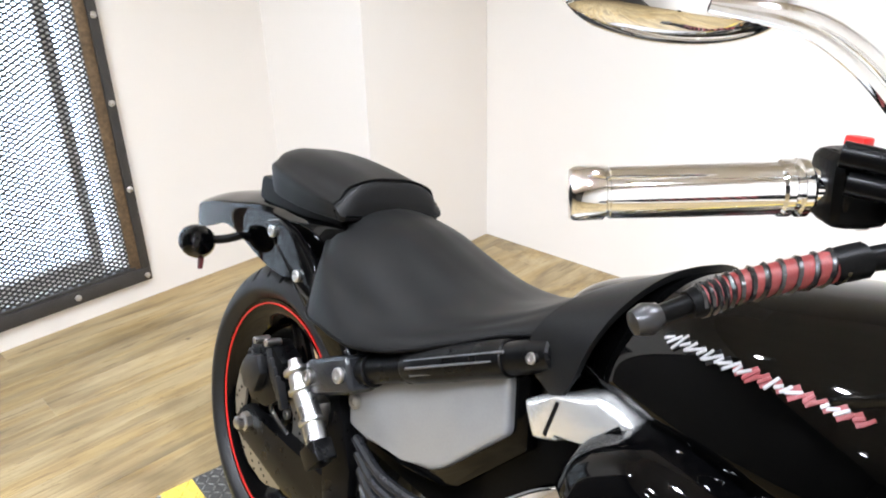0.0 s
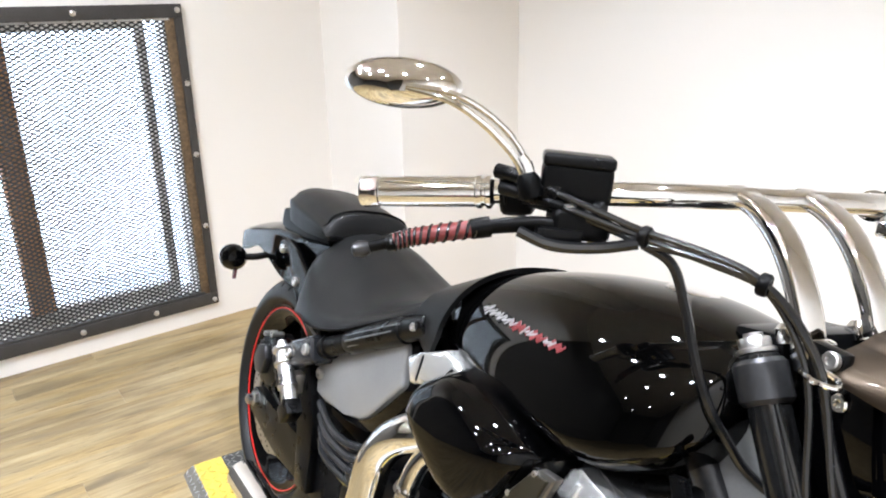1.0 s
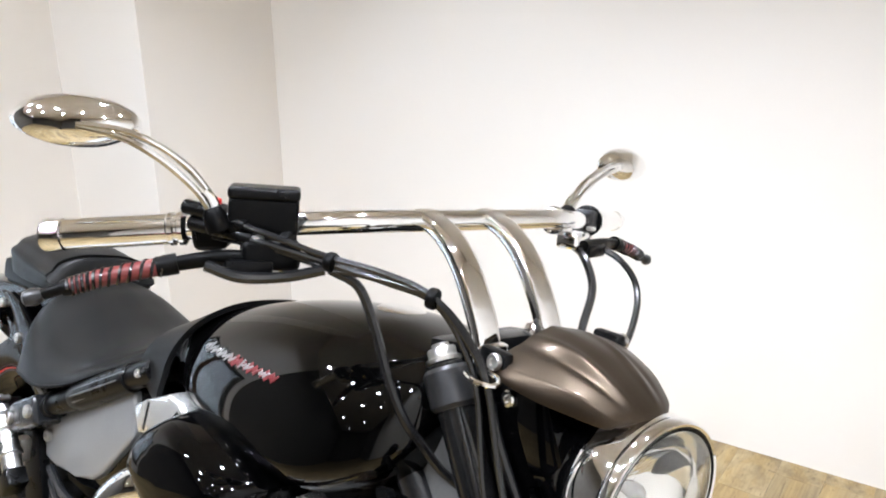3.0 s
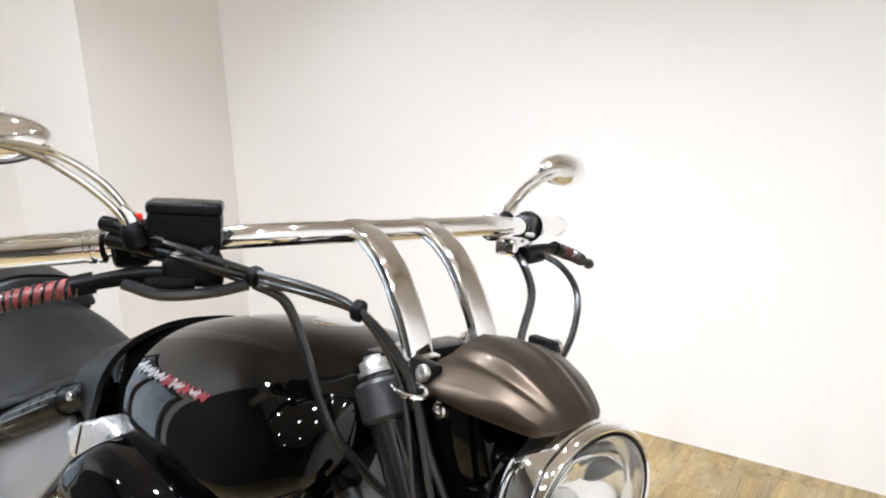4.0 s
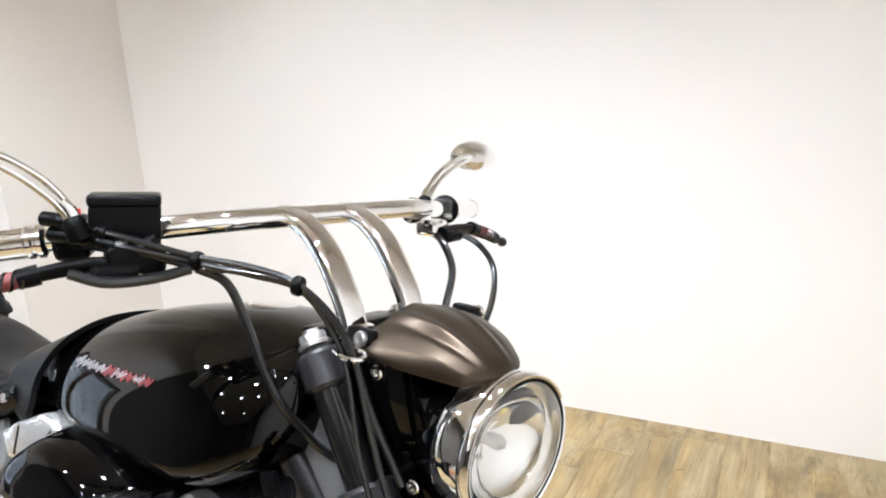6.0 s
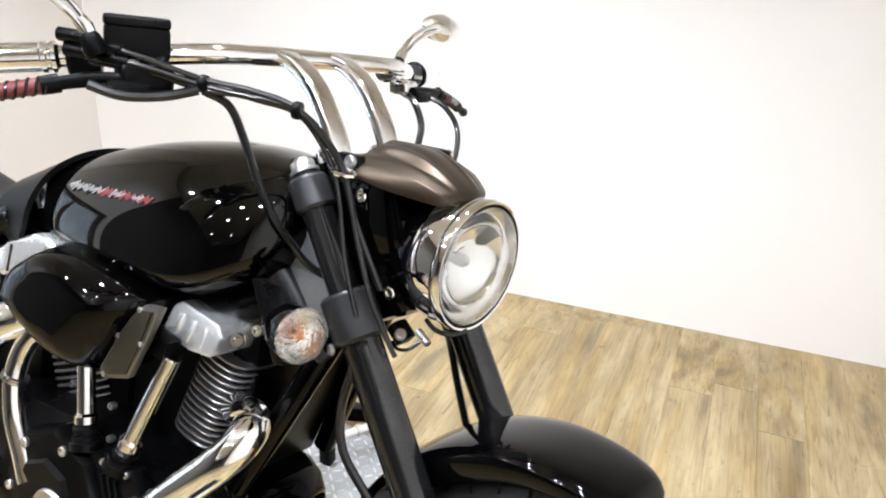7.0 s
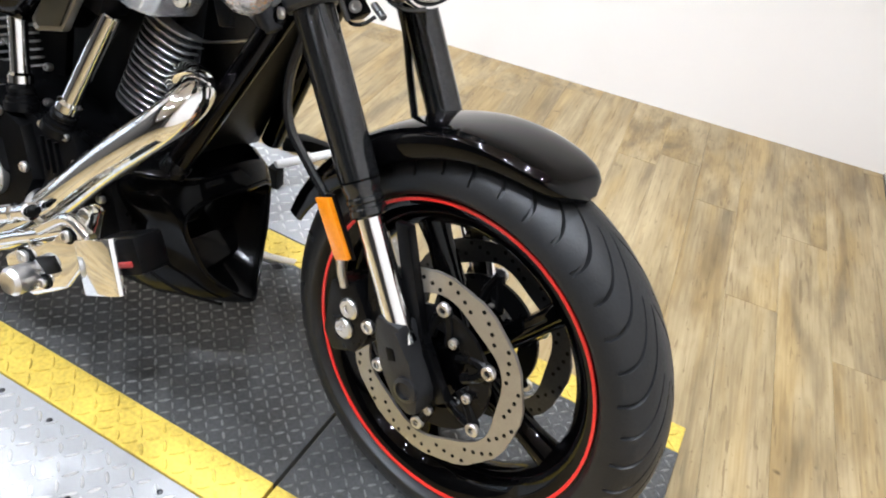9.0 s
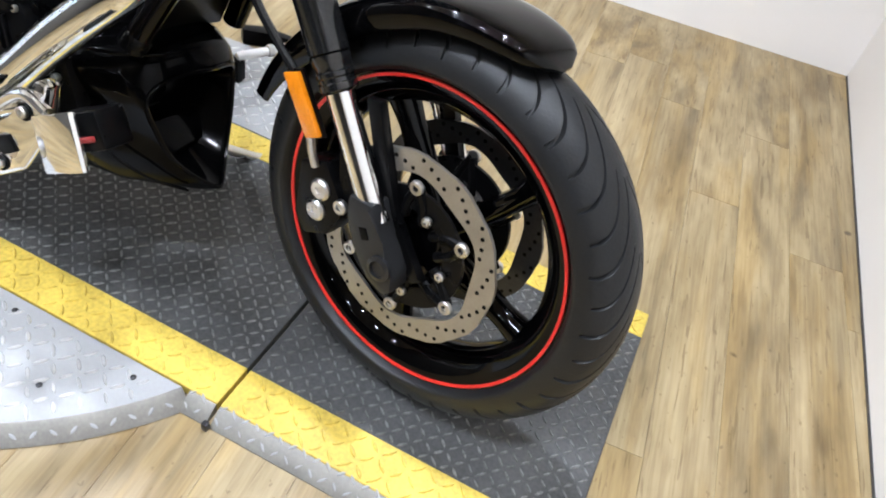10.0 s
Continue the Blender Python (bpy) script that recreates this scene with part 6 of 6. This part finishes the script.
# exhaust
ex = part("exhaust_pipe", tube([(-0.49, -0.08, 0.55), (-0.445, -0.115, 0.572), (-0.407, -0.150, 0.570), (-0.420, -0.182, 0.530), (-0.50, -0.195, 0.445), (-0.60, -0.197, 0.335), (-0.68, -0.20, 0.262), (-0.76, -0.205, 0.240), (-0.95, -0.21, 0.245), (-1.2, -0.22, 0.26)], [0.024, 0.025, 0.026, 0.027, 0.0275, 0.0275, 0.028, 0.028, 0.029, 0.029], 24, 8), CHROME, bike, "chrome front exhaust pipe")
part("pipe_flange", lathe([(0.025, 0), (0.0288, 0.001), (0.0288, 0.004), (0.025, 0.005)], frame_at((-0.413, -0.144, 0.574), (0.2, -0.6, -0.35)), 28), CHROME, ex)
part("rear_pipe", tube([(-0.80, -0.12, 0.63), (-0.86, -0.185, 0.605), (-0.915, -0.2, 0.54), (-0.925, -0.205, 0.45), (-0.93, -0.21, 0.36), (-0.98, -0.215, 0.29), (-1.1, -0.22, 0.27)], 0.030, 24, 8), CHROME, ex, "chrome rear exhaust pipe")
part("balance_pipe", tube([(-0.775, -0.13, 0.610), (-0.825, -0.165, 0.590), (-0.845, -0.18, 0.53), (-0.835, -0.185, 0.46), (-0.80, -0.19, 0.405), (-0.775, -0.195, 0.37)], 0.017, 20, 8), CHROME, ex, "chrome balance pipe")
for q in ((-0.808, -0.155, 0.600), (-0.846, -0.181, 0.515)):
    part("pipe_clamp", lathe([(0.018, -0.006), (0.021, -0.004), (0.021, 0.004), (0.018, 0.006)], frame_at(q, (0.3, 0.2, 0.9)), 20), ALU, ex)
mf = part("muffler", tube([(-1.0, -0.215, 0.235), (-1.1, -0.22, 0.236), (-1.3, -0.225, 0.238), (-1.39, -0.228, 0.240)], [0.030, 0.034, 0.034, 0.034], 28, 5, cap=False), CHROME, ex, "chrome muffler with open tip")
part("muffler_tip", tube([(-1.385, -0.228, 0.2398), (-1.31, -0.2255, 0.2383)], 0.028, 24, 3), MATT, mf)

# chin fairing, down tubes, pegs
def closed_loop(pts, steps=8):
    """A smooth closed curve through the points."""
    n = len(pts)
    p = [Vector(q) for q in pts]
    out = []
    for i in range(n):
        a, b, c, d = p[i - 1], p[i], p[(i + 1) % n], p[(i + 2) % n]
        for k in range(steps):
            t = k / steps
            out.append(0.5 * (2 * b + (c - a) * t + (2 * a - 5 * b + 4 * c - d) * t * t + (3 * b - a - 3 * c + d) * t ** 3))
    return out


# the fairing is open to the front: a rounded three-cornered mouth, its body running back under the engine
MOUTH = [(-0.410, 0.0, 0.398), (-0.418, 0.060, 0.392), (-0.426, 0.084, 0.366), (-0.415, 0.077, 0.318), (-0.400, 0.056, 0.268), (-0.380, 0.028, 0.228), (-0.366, 0.0, 0.213), (-0.382, -0.034, 0.232), (-0.408, -0.070, 0.268), (-0.424, -0.094, 0.315), (-0.434, -0.106, 0.360), (-0.424, -0.070, 0.390)]
mouth = closed_loop(MOUTH)


def fairing_ring(x, grow_y, grow_up, grow_down, slant=0.0):
    """The mouth's outline swollen and set back."""
    ring = []
    for p in mouth:
        up = max(0.0, (p.z - 0.30) / 0.10)
        down = max(0.0, (0.30 - p.z) / 0.09)
        y = p.y * grow_y + math.copysign(min(1.0, abs(p.y) / 0.03), p.y) * 0.062 * min(1.0, down) * (grow_y - 1.0) / 0.3
        ring.append(Vector((x + (p.x + 0.41) * (1 - slant), y, p.z + grow_up * up - grow_down * down)))
    return ring


body = [mouth, [p + Vector((0.003, p.y * 0.045, 0.006 if p.z > 0.35 else -0.003)) for p in mouth], fairing_ring(-0.420, 1.09, 0.030, 0.010), fairing_ring(-0.450, 1.16, 0.048, 0.022, 0.2),
        fairing_ring(-0.50, 1.26, 0.050, 0.034, 0.5), fairing_ring(-0.57, 1.30, 0.030, 0.038, 0.8), fairing_ring(-0.64, 1.20, 0.0, 0.024, 1.0), fairing_ring(-0.69, 0.85, -0.04, 0.0, 1.0)]
chin_shell = rings_mesh(body, cap=False)
chin_shell.faces.new([v for v in list(chin_shell.verts)[-len(mouth):]])
ch = part("chin_fairing", chin_shell, CHIN_BLACK, bike, "gloss black chin fairing open to the front", 50)
ch_hole = [[p.copy() for p in mouth]]
centre = sum(mouth, Vector()) / len(mouth)
for back, size in ((0.012, 0.93), (0.045, 0.82), (0.085, 0.64), (0.115, 0.40), (0.125, 0.12)):
    ch_hole.append([centre + (p - centre) * size - Vector((back, 0, -0.02 * back / 0.1)) for p in mouth])
lining = rings_mesh(ch_hole, cap=False)
lining.faces.new([v for v in list(lining.verts)[-len(mouth):]])
part("scoop_lining", lining, CHIN_BLACK, ch, "deep black scoop lining", 45)
part("scoop_rim", tube([p + Vector((0.002, 0, 0)) for p in mouth] + [mouth[0] + Vector((0.002, 0, 0))], 0.0038, 8, 1), CHIN_BLACK, ch, "raised scoop rim")
part("scoop_vane", slab([(-0.095, 0), (0.06, 0), (0.035, -0.045), (-0.060, -0.055)], 0.006, frame_at((-0.462, 0.0, 0.300), (0.75, 0, 0.65), (0, 1, 0)), 0.002), CHIN_BLACK, ch)
for pts in ([(-0.545, -0.128, 0.330), (-0.490, -0.124, 0.272), (-0.430, -0.098, 0.236), (-0.385, -0.050, 0.214)], [(-0.520, -0.140, 0.412), (-0.470, -0.128, 0.420), (-0.425, -0.095, 0.430), (-0.410, -0.03, 0.436)]):
    part("fairing_crease", tube(pts, 0.0026, 8, 6), CHIN_BLACK, ch)
part("tube_foot", lathe([(0.0185, -0.012), (0.0205, -0.008), (0.0205, 0.010), (0.012, 0.014)], frame_at((-0.455, -0.112, 0.440), (-0.43, -0.17, -0.89)), 20), SATIN, ch)
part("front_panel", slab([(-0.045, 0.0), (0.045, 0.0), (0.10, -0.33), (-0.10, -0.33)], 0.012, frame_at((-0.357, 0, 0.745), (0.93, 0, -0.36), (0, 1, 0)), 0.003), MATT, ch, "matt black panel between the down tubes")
for s in (-1, 1):
    part("down_tube", rod((-0.335, s * 0.045, 0.745), (-0.455, s * 0.112, 0.440), 0.0185, 20), BLACK_PAINT, bike, "gloss black frame down tube")
part("frame_neck", rbox(0.12, 0.09, 0.20, 0.02, Matrix.Translation((-0.43, 0, 0.80)) @ Matrix.Rotation(radians(-29), 4, "Y")), DARK_METAL, bike, "dark grey steering head")
part("frame_casting", slab([(-0.475, 0.79), (-0.41, 0.845), (-0.352, 0.80), (-0.335, 0.72), (-0.39, 0.665), (-0.47, 0.70)], 0.03, Matrix.Translation((0, -0.062, 0)) @ Matrix.Rotation(radians(90), 4, "X"), 0.008), CASTING, bike, "grey cast frame section")
part("frame_spar", tube([(-0.42, -0.05, 0.76), (-0.52, -0.08, 0.70), (-0.70, -0.09, 0.68), (-0.95, -0.10, 0.70)], 0.025, 16), SATIN, bike)
part("spar_tube", rod((-0.47, -0.075, 0.79), (-0.36, -0.06, 0.66), 0.022, 16), DARK_METAL, bike, "grey frame gusset tube")
br = part("foot_peg_bracket", slab([(-0.62, 0.265), (-0.58, 0.30), (-0.52, 0.325), (-0.485, 0.40), (-0.465, 0.40), (-0.470, 0.32), (-0.50, 0.265), (-0.56, 0.225), (-0.60, 0.23)], 0.03, Matrix.Translation((0, -0.235, 0)) @ Matrix.Rotation(radians(90), 4, "X"), 0.008, 3), CHROME, bike, "chrome forward footpeg bracket")
part("peg", lathe([(0.018, 0), (0.0205, 0.004), (0.0205, 0.044), (0.016, 0.050), (0.006, 0.047), (0.001, 0.047)], frame_at((-0.560, -0.240, 0.262), (0, -1, 0)), 28), ALU, br, "round chrome footpeg")
for x, z, r in ((-0.575, 0.285, 0.010), (-0.497, 0.352, 0.008), (-0.535, 0.262, 0.007)):
    part("bracket_bolt", bolt((x, -0.251, z), (0, -1, 0), r, 0.008), ALU, br)
    part("bolt_washer", lathe([(r + 0.004, 0), (r + 0.004, 0.002), (r * 0.7, 0.002)], frame_at((x, -0.2505, z), (0, -1, 0)), 20), MATT, br)
# Dark plate laid on the bracket, painting the shade of a crevice.
part("crevice_shade_plate", slab([(-0.556, 0.292), (-0.524, 0.308), (-0.508, 0.290), (-0.530, 0.276)], 0.004, Matrix.Translation((0, -0.2515, 0)) @ Matrix.Rotation(radians(90), 4, "X"), 0.001), MATT, br)
mc = part("master_cylinder", lathe([(0.010, 0), (0.014, 0.004), (0.014, 0.030), (0.011, 0.033), (0.011, 0.052), (0.013, 0.054), (0.013, 0.064), (0.004, 0.066)], frame_at((-0.640, -0.235, 0.318), (0.80, -0.05, 0.42)), 24), CHROME, br, "small polished brake master cylinder")
part("rubber_boot", lathe([(0.006, 0), (0.010, 0.004), (0.008, 0.008), (0.010, 0.012), (0.007, 0.016), (0.005, 0.022)], frame_at((-0.588, -0.238, 0.345), (0.80, -0.05, 0.42)), 16), MATT, mc)
part("pipe_shield_clip", lathe([(0.0285, -0.006), (0.0305, -0.004), (0.0305, 0.004), (0.0285, 0.006)], frame_at((-0.60, -0.197, 0.335), (-0.66, -0.02, -0.75)), 28), ALU, br)
part("link_rod", tube([(-0.80, -0.225, 0.215), (-0.70, -0.23, 0.245), (-0.60, -0.235, 0.30), (-0.50, -0.235, 0.355)], 0.010, 12), CHROME, br)
pd = part("brake_pedal", rbox(0.085, 0.012, 0.075, 0.004, Matrix.Translation((-0.418, -0.272, 0.347)) @ Matrix.Rotation(radians(-12), 4, "Z") @ Matrix.Rotation(radians(-28), 4, "Y")), CHROME, bike, "chrome brake pedal pad")
part("pedal_box", rbox(0.075, 0.05, 0.05, 0.006, Matrix.Translation((-0.395, -0.245, 0.37)) @ Matrix.Rotation(radians(-28), 4, "Y")), SATIN, pd)
part("pedal_reflector", rbox(0.028, 0.012, 0.008, 0.003, Matrix.Translation((-0.380, -0.268, 0.368)) @ Matrix.Rotation(radians(-28), 4, "Y")), INSERT_RED, pd, "dull red rubber insert")
part("pedal_arm", tube([(-0.56, -0.24, 0.33), (-0.50, -0.25, 0.375), (-0.45, -0.26, 0.37)], 0.009, 12), CHROME, pd)

# front indicator
im = frame_at((-0.315, -0.198, 0.735), (0.93, -0.36, 0.0), (0, 0, 1))
ind = part("front_indicator", lathe([(0.004, -0.052), (0.022, -0.046), (0.032, -0.028), (0.0345, -0.006), (0.0345, 0.0), (0.030, 0.0)], im, 32, cap=False), BLACK_PAINT, bike, "round black indicator with a clear lens")
rim_lens = bmesh.new()
lens_rings = []
for r0, h, tooth in ((0.0335, -0.002, 0.0), (0.0355, 0.002, 0.0008), (0.0345, 0.008, 0.0010), (0.031, 0.0125, 0.0008), (0.0265, 0.0150, 0.0), (0.0255, 0.0140, 0.0), (0.016, 0.0155, 0.0), (0.001, 0.0165, 0.0)):
    lens_rings.append([im @ Vector(((r0 - tooth * (k % 2)) * math.cos(2 * math.pi * k / 72), (r0 - tooth * (k % 2)) * math.sin(2 * math.pi * k / 72), h)) for k in range(72)])
part("lens", rings_mesh(lens_rings, cap=False, bm=rim_lens), RIBBED, ind, "ribbed clear lens", 25)
part("reflector_dish", lathe([(0.032, -0.003), (0.022, -0.018), (0.001, -0.024)], im, 28, cap=False), SATIN_SILVER, ind)
part("bulb", lathe([(0.005, -0.02), (0.0075, -0.014), (0.0065, -0.007), (0.001, -0.004)], im, 16), BULB_AMBER, ind, "amber bulb")
part("indicator_arm", tube([(-0.355, -0.185, 0.735), (-0.39, -0.15, 0.735), (-0.43, -0.11, 0.745)], 0.013, 12), MATT, ind)
part("indicator_stay", slab([(-0.445, 0.765), (-0.425, 0.77), (-0.385, 0.70), (-0.375, 0.665), (-0.392, 0.66), (-0.41, 0.70)], 0.012, Matrix.Translation((0, -0.135, 0)) @ Matrix.Rotation(radians(90), 4, "X"), 0.003), SATIN, ind)

# side stand on the far side
part("side_stand", tube([(-0.62, 0.12, 0.24), (-0.58, 0.22, 0.15), (-0.52, 0.36, 0.085), (-0.50, 0.42, 0.075)], 0.011, 12), ALU, bike, "bare metal side stand")


# ---- floor planks ----
def planks():
    ang = math.atan2(-(A1.x - A0.x), A1.y - A0.y)
    turn = Matrix.Rotation(ang * 0.75, 4, "Z")
    w, L = 0.128, 1.22
    bm = bmesh.new()
    bmesh.ops.create_cube(bm, size=1.0)
    bmesh.ops.scale(bm, vec=(w - 0.0004, L - 0.0004, 0.008), verts=bm.verts)
    bmesh.ops.bevel(bm, geom=[e for e in bm.edges if all(v.co.z > 0 for v in e.verts)], offset=0.0006, segments=1, affect="EDGES")
    me = bpy.data.meshes.new("plank")
    bm.to_mesh(me)
    bm.free()
    me.materials.append(PLANK)
    rnd = random.Random(4)
    for i in range(-25, 11):
        off = rnd.random() * L
        for j in range(-5, 3):
            p = turn @ Vector((i * w, j * L + off, 0))
            # the last board of a row is cut off under the north wall
            south = p.y - L / 2
            length = min(L, 1.862 + 0.1293 * (p.x - 0.735) + 0.08 - south)
            if -3.2 < p.x < 1.0 and -4.3 - L < south and length > 0.05:
                ob = new("plank", me)
                ob.parent = floor
                q = p - turn @ Vector((0, (L - length) / 2, 0))
                ob.matrix_local = Matrix.Translation((q.x, q.y, FLOOR_Z - 0.004)) @ turn @ Matrix.Diagonal((1, length / L, 1, 1))


planks()
